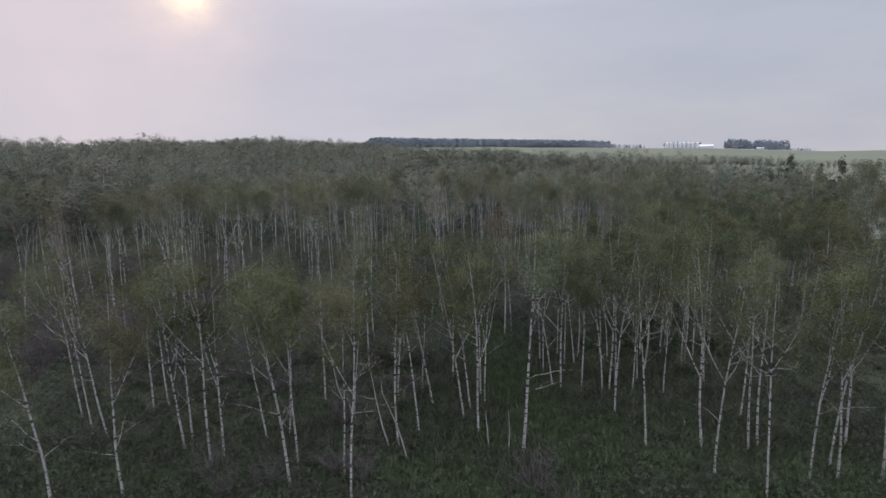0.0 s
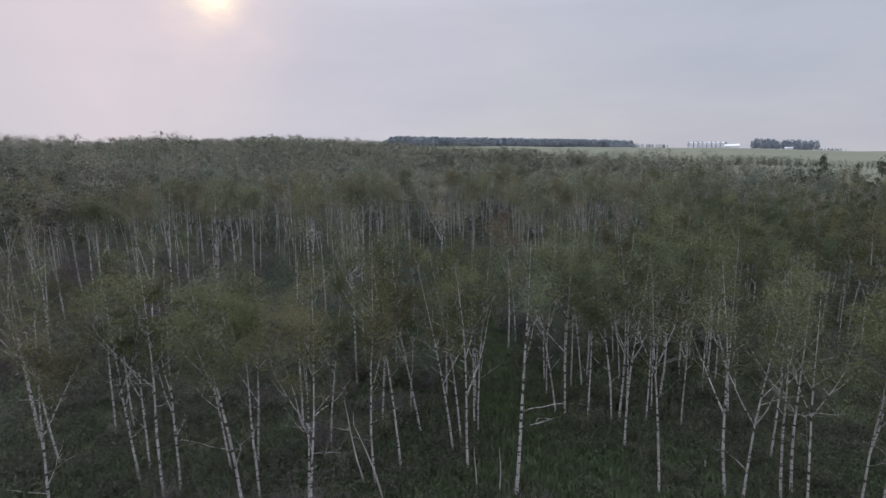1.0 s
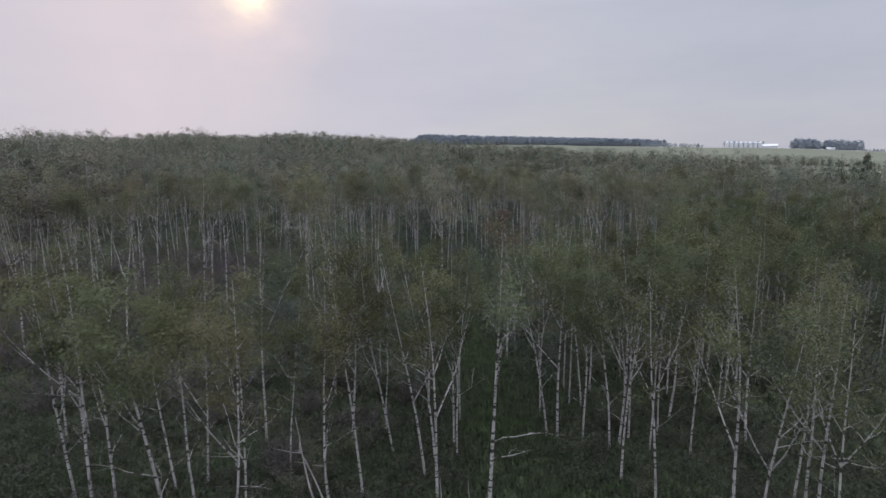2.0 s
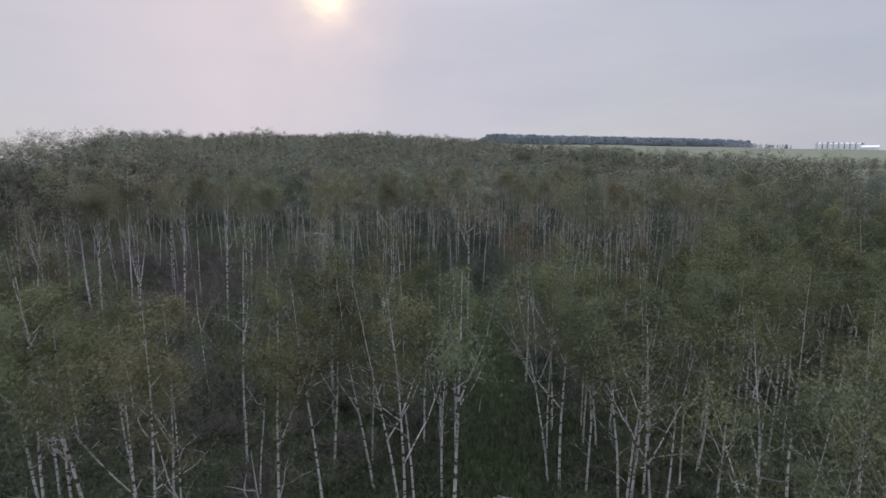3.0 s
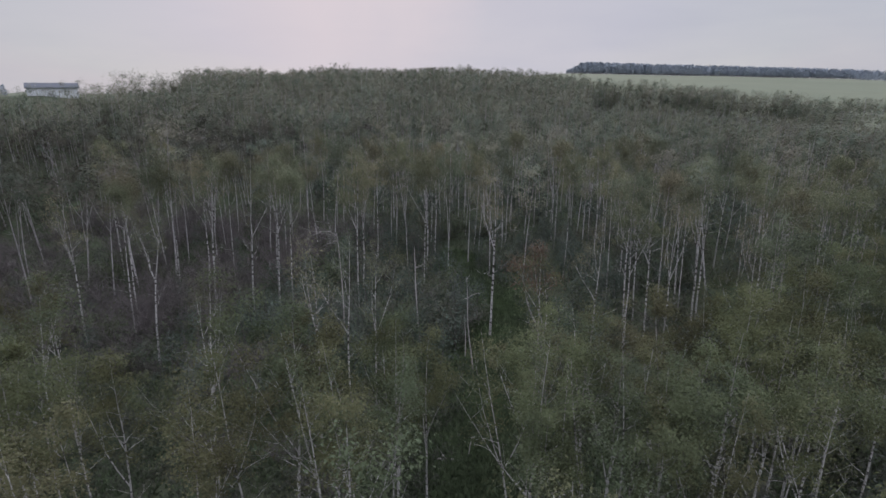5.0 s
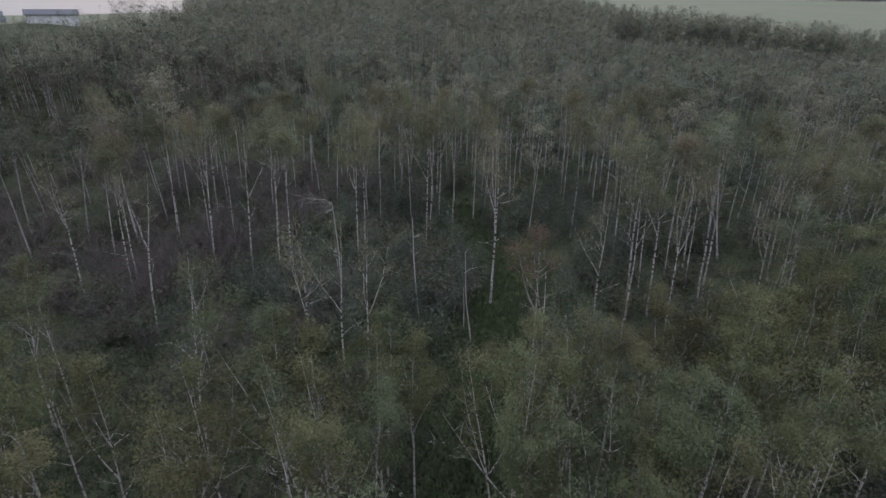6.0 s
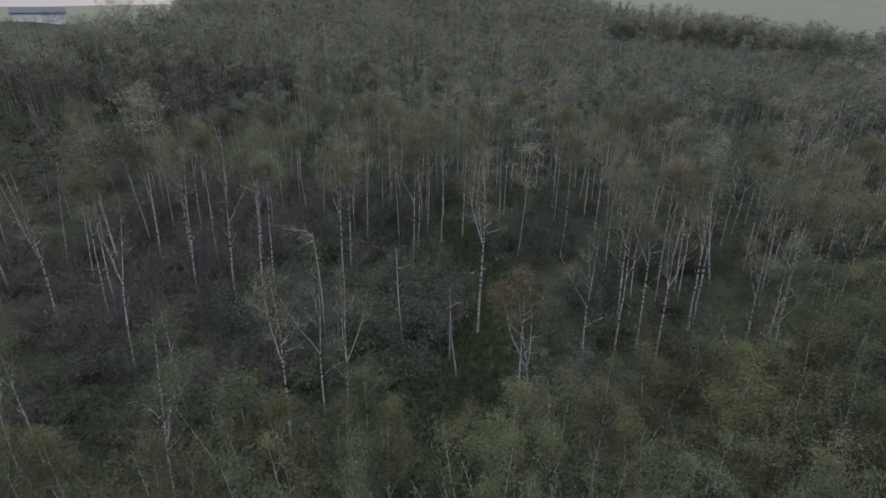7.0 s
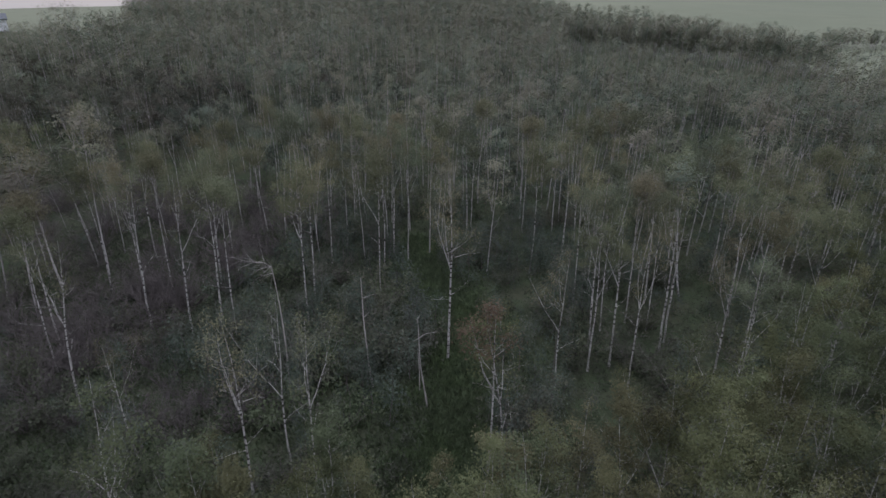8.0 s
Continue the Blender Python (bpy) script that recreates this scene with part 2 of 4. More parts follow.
def make_ground():
    rings = [0.0] + [3.0 * 1.045 ** k for k in range(168)]
    count, verts, faces, slots = 300, [], [], []
    for r in rings:
        for k in range(count):
            a = 2 * math.pi * k / count
            x, y = 10 + r * math.sin(a), 20 + r * math.cos(a)
            verts.append((x, y, ground_z(x, y)))
    for i in range(len(rings) - 1):
        for k in range(count):
            j = (k + 1) % count
            faces.append((i * count + k, (i + 1) * count + k, (i + 1) * count + j, i * count + j))
            r, a = (rings[i] + rings[i + 1]) / 2, 2 * math.pi * (k + 0.5) / count
            x, y = 10 + r * math.sin(a), 20 + r * math.cos(a)
            wooded = inside(FOREST, x, y) or (r < 120 and y < 60) or (r < 252 and 282 < (k + 0.5) * 360 / count < 314)
            slots.append(0 if wooded else 1)
    ob = new("ground", linked("ground", verts, faces, [FLOOR, FIELD], slots))
    tagged(ob, "dark green grassy forest floor running into pale green crop fields", "ground", kind="structure")


make_ground()


# ---- growing things ----
def part(name, mesh, parent, label=""):
    ob = new(name, mesh)
    ob.parent = parent
    return tagged(ob, label)


def hang(rng, out=None, loose=0.6):
    """How a leaf hangs: mostly upright, turned away from the middle of its crown, more or less loosely."""
    n = Vector((rng.gauss(0, loose), rng.gauss(0, loose), rng.gauss(0.6 - 0.5 * loose, loose * 0.75)))
    if out is not None:
        n += out * (1.0 - 0.65 * loose)
    n.normalize()
    d = n.orthogonal().normalized()
    d = Matrix.Rotation(rng.uniform(0, 6.28), 3, n) @ d
    return d, n.cross(d)


class Soup:
    """Vertices, faces and material slots of one mesh."""

    def __init__(self):
        self.v, self.f, self.s = [], [], []

    def tube(self, pts, radii, sides, slot=0):
        at = len(self.v)
        for n, (p, r) in enumerate(zip(pts, radii)):
            d = (pts[min(n + 1, len(pts) - 1)] - pts[max(n - 1, 0)]).normalized()
            u = d.orthogonal().normalized()
            w = d.cross(u)
            for k in range(sides):
                a = 2 * math.pi * k / sides
                self.v.append(tuple(p + r * (math.cos(a) * u + math.sin(a) * w)))
        for n in range(len(pts) - 1):
            for k in range(sides):
                j = (k + 1) % sides
                b = at + n * sides
                self.f.append((b + k, b + j, b + sides + j, b + sides + k))
                self.s.append(slot)

    def shard(self, p, size, rng, slot=0, out=None, loose=0.6):
        """A single leaf tuft."""
        d, w = hang(rng, out, loose)
        at = len(self.v)
        self.v += [tuple(p - d * size * 0.5 + w * size * 0.3), tuple(p + d * size * 0.6), tuple(p - d * size * 0.4 - w * size * 0.45)]
        self.f.append((at, at + 1, at + 2))
        self.s.append(slot)

    def leaf(self, p, size, rng, slot=0):
        """A pointed leaf spray with a fold along its middle."""
        d, w = hang(rng)
        at, n = len(self.v), d.cross(w)
        a, b = d * size * 0.5, w * size * rng.uniform(0.30, 0.46)
        self.v += [tuple(p - a), tuple(p + b + n * size * 0.08), tuple(p + a), tuple(p - b + n * size * 0.08)]
        self.f.append((at, at + 1, at + 2, at + 3))
        self.s.append(slot)

    def mesh(self, name, mats, flat=False):
        return linked(name, self.v, self.f, mats, self.s, flat)


def bent(start, way, length, steps, rng, wobble, lift):
    pts, p, d = [start], start.copy(), way.normalized()
    for _ in range(steps):
        d = (d + Vector((rng.gauss(0, wobble), rng.gauss(0, wobble), rng.gauss(0, wobble) + lift))).normalized()
        p = p + d * (length / steps)
        pts.append(p.copy())
    return pts


def aspen(seed, height, base, limbs, sprays, size, crown_r, forked=0.5, sides=7, steps=11, twigs=4, lean=0.05, clump=0.95, girth=0.007, keep=1.0, fine=0):
    """Wood and leaves of one aspen: a slim pale trunk, bare below, that forks into upswept stems with an airy crown."""
    rng = random.Random(seed)
    wood, green = Soup(), Soup()
    r0 = girth * height * rng.uniform(0.85, 1.15)
    tilt = Vector((rng.gauss(0, lean), rng.gauss(0, lean), 1))
    trunk = bent(Vector((0, 0, -0.3)), tilt, height + 0.3, steps, rng, 0.024, 0.03)
    radii = [r0 * (1.25 if n == 0 else 1.0) * (1 - 0.93 * (n / steps) ** 1.15) for n in range(steps + 1)]
    wood.tube(trunk, radii, sides)
    stems = [(trunk, radii, base)]
    forks = (2 if rng.random() < forked else 1) if sides > 3 else 0
    for k in range(forks):
        n = min(max(int(steps * (base + rng.uniform(-0.06, 0.16))), 1), steps - 2)
        a = rng.uniform(0, 6.28)
        length = (height - trunk[n].z) * rng.uniform(0.75, 0.95)
        way = Vector((math.cos(a), math.sin(a), rng.uniform(1.3, 2.4)))
        stem = bent(trunk[n], way, length, 6, rng, 0.09, 0.10)
        thick = [radii[n] * q for q in (0.78, 0.66, 0.54, 0.42, 0.30, 0.18, 0.06)]
        wood.tube(stem, thick, max(sides - 2, 4))
        stems.append((stem, thick, 0.25))
    tips = []

    def along(pts, thick, q):
        m = len(pts) - 1
        n = min(int(q * m), m - 1)
        f = q * m - n
        return pts[n].lerp(pts[n + 1], f), thick[n] * (1 - f) + thick[n + 1] * f

    for k in range(limbs):
        pts, thick, low = stems[0] if k < 3 else rng.choice(stems)
        q = low + (0.97 - low) * rng.random() ** 0.9
        dead = k < 3 and rng.random() < 0.6
        if dead:
            q = rng.uniform(base * 0.5, base)
        p, r = along(pts, thick, q)
        up = max((p.z / height - base) / (1 - base), 0)
        a = k * 2.4 + rng.uniform(-0.6, 0.6)
        length = crown_r * (1.2 - 0.7 * up) * rng.uniform(0.6, 1.15)
        way = Vector((math.cos(a), math.sin(a), rng.uniform(0.3, 0.9) + 0.5 * up))
        limb = bent(p, way, length, 5, rng, 0.14, 0.07)
        r = min(r * 0.68, 0.058) * (0.55 if dead else 1.0)
        taper = [r, r * 0.8, r * 0.6, r * 0.42, r * 0.26, r * 0.1]
        skip = 1 if sides > 5 else 5 if sides < 5 else 2
        wood.tube(limb[::skip], taper[::skip], 4 if k < 8 and sides > 5 else 3)
        for _ in range(twigs):
            n = rng.randint(2, 4)
            side = Vector((rng.gauss(0, 1), rng.gauss(0, 1), rng.uniform(0.0, 1.0)))
            tw = bent(limb[n], side, length * rng.uniform(0.25, 0.5), 3, rng, 0.2, 0.05)
            wood.tube(tw[::3] if sides < 6 else tw, [r * 0.36, r * 0.26, r * 0.17, r * 0.08][::3 if sides < 6 else 1], 3)
            if not dead:
                tips += [(tw[2], 0.32), (tw[3], 0.34)]
        if not dead:
            tips += [(limb[4], 0.40), (limb[5], 0.42), (limb[5], 0.36)] + ([(limb[3], 0.4)] if sides < 5 else [])
    for pts, thick, _ in stems:
        tips += [(along(pts, thick, q)[0], 0.32) for q in (0.90, 0.96, 0.999)]
    if sides < 6:                         # trees of the joined woods carry more of their leaves on twigs too fine to build
        for _ in range(fine):
            q, a = rng.random(), rng.uniform(0, 6.28)
            p, _ = along(trunk, radii, base + (0.98 - base) * q)
            d = crown_r * (0.35 + 0.65 * math.sin(min(q * 1.5 + 0.45, 3.0))) * math.sqrt(rng.random())
            tips.append((p + Vector((math.cos(a) * d, math.sin(a) * d, 0)), 0.36))
    # leaves sit in tufts of uneven size, with gaps between them
    tufts = [tip for tip in tips if rng.random() < keep]
    weights = [rng.uniform(0.15, 1.0) ** 1.6 for _ in tufts]
    mid = trunk[int(steps * (1 + base) / 2)]
    deep = height * (1 - base) / 2
    for p, spread in rng.choices(tufts, weights, k=sprays):
        spread *= crown_r / 1.9 * clump
        at = p + Vector((rng.gauss(0, spread), rng.gauss(0, spread), rng.gauss(0, spread * 0.9)))
        out = Vector(((at.x - mid.x) / crown_r, (at.y - mid.y) / crown_r, (at.z - mid.z) / deep))
        green.shard(at, size * rng.uniform(0.6, 1.35), rng, 0, out, 0.6 if sides > 5 else 0.26)
    return wood, green


bend = {}             # how far each model has swayed from its foot at half its height


def tree_thing(name, label, category, group, wood, green, bark_m, leaf_m):
    root = tagged(new(name), label, category, group)
    bend[root.name] = sum((Vector(v) for v in wood.v[6 * 7:9 * 7]), Vector()) / 21 if len(wood.v) > 63 else Vector()
    part("trunk", wood.mesh("trunk", [bark_m]), root)
    if green is not None and green.f:
        part("crown", green.mesh("crown", [leaf_m], True), root)
    return root


LEAFY = "slender aspen with pale scarred trunk and airy olive-green spring crown"
THIN = "half-bare aspen with pale trunk, forked limbs and few young leaves"
FULL = "tall aspen with yellowish-green leaves from halfway up its pale trunk"
YOUNG = "younger aspen with full yellowish-green crown on a slim grey trunk"



def aspens(label, leaf, first, count, *args, **more):
    return [tree_thing("aspen_tree", label, "tree", "aspens of the wood", *aspen(first + k, *args, **more), BARK, leaf) for k in range(count)]


models = {
    "full": aspens(FULL, LEAF, 20, 6, 13.2, 0.44, 30, 6600, 0.090, 1.75, 0.7, lean=0.015, twigs=3, clump=0.72, girth=0.0052, keep=0.5),
    "leafy": aspens(LEAFY, MID_LEAF, 10, 7, 14.0, 0.64, 26, 5200, 0.098, 2.2, 0.8, lean=0.012, twigs=3, clump=0.66, girth=0.0062, keep=0.48),
    "thin": aspens(THIN, MID_LEAF, 30, 6, 14.0, 0.60, 22, 1600, 0.092, 2.0, 1.0, twigs=4, lean=0.008, clump=0.78, girth=0.0070, keep=0.45),
    "sparse": aspens(THIN, LEAF, 60, 5, 13.2, 0.50, 24, 2900, 0.090, 1.9, 1.0, twigs=4, lean=0.012, clump=0.85, girth=0.0056, keep=0.5),
    "young": aspens(YOUNG, LEAF, 50, 6, 11.6, 0.44, 28, 6400, 0.090, 1.7, 0.7, twigs=3, lean=0.02, clump=0.70, keep=0.48, girth=0.0058),
}
RUSSET = leaves("russet spring leaves", [(0.2, (0.16, 0.115, 0.085)), (0.8, (0.175, 0.13, 0.095))])
models["russet"] = [tree_thing("aspen_tree", "small forked aspen with reddish-brown unfolding leaves", "tree", "aspens of the wood", *aspen(71, 12.0, 0.62, 18, 1500, 0.115, 1.7, 1.0, lean=0.02, clump=0.9, girth=0.0074, keep=0.6), BARK, RUSSET)]
limbed = aspen(77, 13.0, 0.60, 20, 1700, 0.115, 1.6, 0.9, lean=0.01, clump=0.9, girth=0.0074, keep=0.5)
limbed[0].tube(bent(Vector((0, 0, 4.4)), Vector((1, 0.1, 0.45)), 3.1, 6, random.Random(5), 0.16, -0.05), [0.025, 0.022, 0.019, 0.016, 0.012, 0.009, 0.004], 5)
limbed[0].tube(bent(Vector((1.5, 0.15, 4.85)), Vector((1, -0.4, 0.5)), 1.0, 3, random.Random(6), 0.15, 0), [0.013, 0.01, 0.007, 0.003], 4)
models["limbed"] = [tree_thing("aspen_tree", "forked pale aspen with one long low bare limb beside the lane", "tree", "aspens of the wood", *limbed, BARK, LEAF)]
used = {id(m): False for kind in models.values() for m in kind}
placed = []           # x, y of all standing trees
rng = random.Random(7)


def plant(kind, x, y, lean=0.0, height=None, aloft=False):
    """aloft: x, y are where the trunk passes halfway up, not its foot."""
    model = rng.choice(models[kind])
    tall = {"full": 13.2, "leafy": 14.0, "thin": 14.0, "sparse": 13.2, "young": 11.6, "russet": 12.0, "limbed": 13.0}[kind]
    s = (height or tall * rng.uniform(0.86, 1.1)) / tall
    w = s * rng.uniform(0.92, 1.1)
    about = 0.0 if kind == "limbed" else rng.uniform(0, 6.28)
    if aloft:
        about = math.pi / 2 - math.atan2(bend[model.name].y, bend[model.name].x) + rng.uniform(-0.25, 0.25)
    turn = Matrix.Rotation(radians(lean), 4, "Y") @ Matrix.Rotation(about, 4, "Z") @ Matrix.Diagonal((w, w, s, 1))
    if aloft:
        sway = turn @ bend[model.name]
        x, y = x - sway.x, y - sway.y
    m = Matrix.Translation((x, y, ground_z(x, y))) @ turn
    if not used[id(model)]:
        used[id(model)] = True
        model.matrix_basis = m
    else:
        base = copy_thing(model, Matrix())
        base.matrix_basis = m
    placed.append((x, y))


# where the single trees stand, stand by stand: x, y, lean to the right in degrees, height
CLEARING_WEST = [
    (-17.6, 26.7, -2, 10.8), (-20.0, 34.1, -2, 10.8), (-14.1, 27.0, -3, 10.9), (-22.2, 36.6, -6, 10.5), (-13.1, 33.0, -2, 10.0), (-13.2, 32.0, -3, 10.0),
    (-10.9, 30.3, -4, 13.6), (-10.5, 31.2, -1, 10.2), (-8.4, 32.8, -6, 10.0), (-5.7, 27.8, -2, 14.2), (-5.8, 30.0, -1, 12.8), (-2.2, 26.2, 0, 12.8),
    (-2.9, 28.5, 0, 11.0), (1.1, 32.9, -2, 12.9), (2.0, 36.9, -6, 10.0), (-0.1, 31.3, -4, 10.0), (4.0, 34.7, -9, 10.6), (4.5, 35.5, -5, 10.7),
    (4.8, 32.7, -3, 12.1), (5.6, 36.7, 0, 11.9), (5.4, 37.6, -2, 12.5), (7.2, 30.0, 3, 13.4), (10.8, 38.7, -6, 10.0),
]
CLEARING_EAST = [
    (13.5, 43.0, -3, 10.0), (14.1, 37.5, -2, 10.0), (14.0, 34.5, -1, 12.2), (14.4, 30.2, -1, 11.2), (18.4, 37.3, -2, 10.0), (17.6, 30.0, -6, 10.0),
    (16.9, 27.2, 0, 10.9), (21.7, 33.3, 2, 10.0), (21.0, 30.2, -1, 10.0), (18.5, 25.2, -2, 10.0), (21.7, 26.7, 4, 10.9), (23.6, 27.9, 2, 10.0),
    (23.1, 26.6, -1, 10.0), (26.0, 29.9, 4, 10.0), (25.4, 26.5, -3, 10.0), (9.8, 52.9, -1, 10.9), (21.7, 41.8, 2, 11.2), (23.8, 44.2, 2, 10.0),
    (21.7, 38.0, -2, 12.0), (-17.0, 38.1, -2, 10.0), (20.1, 29.6, -6, 10.0), (-18.8, 33.7, -9, 10.0),
]
# the sparse stand beyond the clearing, and round the lane: kind, x, y, lean, height
MIDDLE_STAND = [
    ("leafy", -29.2, 53.7, 0, 14.0), ("thin", -20.8, 49.0, 0, 13.6), ("thin", -30.5, 49.2, 0, 13.2), ("leafy", -27.0, 51.5, 0, 13.8), ("thin", -24.8, 59.6, 2, 15.0),
    ("leafy", -28.1, 62.1, 0, 14.6), ("thin", -20.1, 59.6, 2, 15.2), ("leafy", -26.5, 64.0, 0, 14.8), ("leafy", -16.8, 61.1, 0, 14.2), ("leafy", -19.7, 63.0, 0, 14.6),
    ("leafy", -33.3, 62.7, 0, 14.4), ("leafy", -11.5, 64.8, 0, 15.3), ("leafy", -6.8, 71.1, 0, 14.8), ("leafy", -7.2, 80.0, 0, 14.8), ("leafy", -5.4, 82.4, 0, 14.6),
    ("leafy", -9.5, 81.2, 0, 14.6), ("leafy", -15.2, 76.4, 0, 14.8), ("leafy", -19.0, 90.0, 0, 14.8), ("leafy", -30.6, 93.0, 0, 14.4), ("leafy", -35.5, 96.3, 0, 14.4),
    ("thin", 2.9, 63.4, 0, 15.6), ("leafy", 6.8, 81.6, 0, 14.8), ("leafy", -4.6, 102.0, 0, 14.6), ("leafy", 3.8, 93.0, 0, 14.6), ("thin", -3.4, 44.8, 0, 13.6),
    ("thin", -0.6, 47.2, 0, 12.6), ("thin", -3.3, 48.6, 0, 13.0), ("sparse", -5.8, 38.5, 0, 13.9), ("thin", -14.0, 46.0, -6, 9.0), ("sparse", -17.6, 37.6, 0, 12.4),
    ("russet", 9.0, 52.3, 0, 12.4), ("leafy", -20.4, 93.0, 0, 14.2), ("leafy", -24.6, 94.0, 0, 14.6), ("leafy", -13.6, 90.5, 0, 14.0), ("leafy", -9.0, 77.0, 0, 14.2),
]
LANE_STAND = [
    ("thin", 12.0, 62.2, -2, 12.0), ("thin", 15.8, 66.8, -2, 14.2), ("thin", 13.9, 69.6, -2, 14.8), ("leafy", 14.7, 72.0, -2, 14.2), ("leafy", 11.9, 75.3, -2, 14.4),
    ("thin", 17.4, 63.7, -2, 13.8), ("thin", 19.9, 70.8, -2, 15.0), ("thin", 20.5, 72.2, -2, 13.6), ("thin", 23.7, 66.0, -2, 12.6), ("leafy", 24.0, 60.8, -2, 13.6),
    ("leafy", 26.6, 69.8, -2, 14.0), ("leafy", 31.0, 72.1, 0, 14.0), ("leafy", 26.3, 78.9, -2, 14.2), ("thin", 28.1, 76.4, 0, 13.6), ("leafy", 34.4, 89.4, 0, 14.4),
    ("leafy", 25.7, 86.0, -2, 14.6), ("leafy", 21.0, 86.0, -2, 14.8), ("leafy", 14.3, 65.9, -2, 12.4), ("leafy", 18.9, 73.6, -2, 13.0), ("leafy", 17.0, 74.4, -2, 14.0),
    ("leafy", 9.6, 86.8, -2, 14.4), ("leafy", 27.5, 100.9, 0, 13.6), ("leafy", 36.4, 80.0, 0, 14.0), ("leafy", 38.1, 92.5, 0, 14.0), ("leafy", 9.1, 103.0, -2, 14.2),
]
EAST_STAND = [
    ("full", 12.7, 37.6, 1, 12.0), ("full", 10.8, 41.8, 1, 12.2), ("sparse", 11.5, 38.8, 1, 12.4), ("full", 15.0, 38.6, 1, 12.2), ("sparse", 15.5, 39.4, 1, 12.4),
    ("full", 16.4, 38.0, 1, 12.0), ("full", 17.4, 39.6, 1, 12.4), ("full", 19.1, 42.0, 5, 12.2), ("sparse", 19.9, 45.6, 1, 12.8), ("full", 21.8, 45.8, 1, 12.0),
    ("full", 22.5, 46.9, 1, 12.4), ("full", 22.8, 43.7, 1, 11.8), ("full", 24.0, 49.0, 1, 12.2), ("sparse", 12.9, 43.7, 1, 11.6), ("full", 25.3, 49.2, 1, 12.2),
    ("full", 18.8, 50.0, 1, 12.0), ("sparse", 22.0, 53.7, 1, 12.6), ("full", 26.4, 59.8, 1, 13.0), ("full", 25.6, 56.4, 1, 12.8), ("full", 14.6, 46.2, 1, 11.8),
]
# younger trees with full crowns: x, y
YOUNG_STAND = [
    (-0.6, 37.8), (1.2, 39.0), (3.6, 41.4), (5.6, 40.6), (-3.2, 34.8), (-7.2, 33.6), (11.0, 44.4), (12.8, 46.0), (16.7, 44.6), (17.2, 48.0),
    (20.4, 48.6), (22.4, 50.6), (24.8, 52.4), (28.4, 57.0), (26.8, 47.6), (29.0, 63.0),
]
for stand, kinds in ((CLEARING_WEST, ("full", "sparse", "full", "sparse", "full")), (CLEARING_EAST, ("sparse", "full", "sparse"))):
    for n, (x, y, lean, tall) in enumerate(stand):
        plant({(7.2, 30.0): "limbed", (10.8, 38.7): "sparse"}.get((x, y)) or kinds[n % len(kinds)], x, y, lean, max(tall, 12.0))
for kind, x, y, lean, tall in MIDDLE_STAND + LANE_STAND + EAST_STAND:
    plant(kind, x, y, lean, tall, True)
for x, y in YOUNG_STAND:
    plant("young", x, y)


LANE = [(8.0, 22), (8.2, 36), (7.6, 45), (6.2, 52), (4.4, 61), (3.2, 68), (-5.0, 78), (-9.0, 86)]


def from_lane(x, y):
    best = 99.0
    for (ax, ay), (bx, by) in zip(LANE, LANE[1:]):
        q = min(max(((x - ax) * (bx - ax) + (y - ay) * (by - ay)) / ((bx - ax) ** 2 + (by - ay) ** 2), 0), 1)
        best = min(best, math.hypot(x - ax - q * (bx - ax), y - ay - q * (by - ay)))
    return best


def free(x, y, gap):
    return all((x - a) ** 2 + (y - b) ** 2 > gap * gap for a, b in placed)


def fill(count, xs, ys, gap, kinds, tries=4000, slope=0.0):
    """Trees strewn over a stretch of the plan, clear of the lane and of each other."""
    done = 0
    for _ in range(tries):
        if done >= count:
            break
        x, y = rng.uniform(*xs), rng.uniform(*ys)
        if not inside(FOREST, x, y) or from_lane(x, y) < 2.6 or not free(x, y, gap) or (slope and y > ys[0] + 3 + (x - xs[0]) * slope):
            continue
        plant(rng.choice(kinds), x, y)
        done += 1


fill(46, (20, 48), (47, 76), 2.4, ("young", "young", "full"), slope=1.7)
fill(20, (40, 74), (40, 88), 2.8, ("leafy", "young"))
fill(9, (-52, -32), (44, 80), 4.6, ("leafy", "thin", "leafy"))
fill(12, (-34, 0), (66, 96), 4.6, ("leafy", "thin", "leafy"))
fill(26, (10, 48), (74, 104), 4.0, ("leafy", "leafy", "thin"))

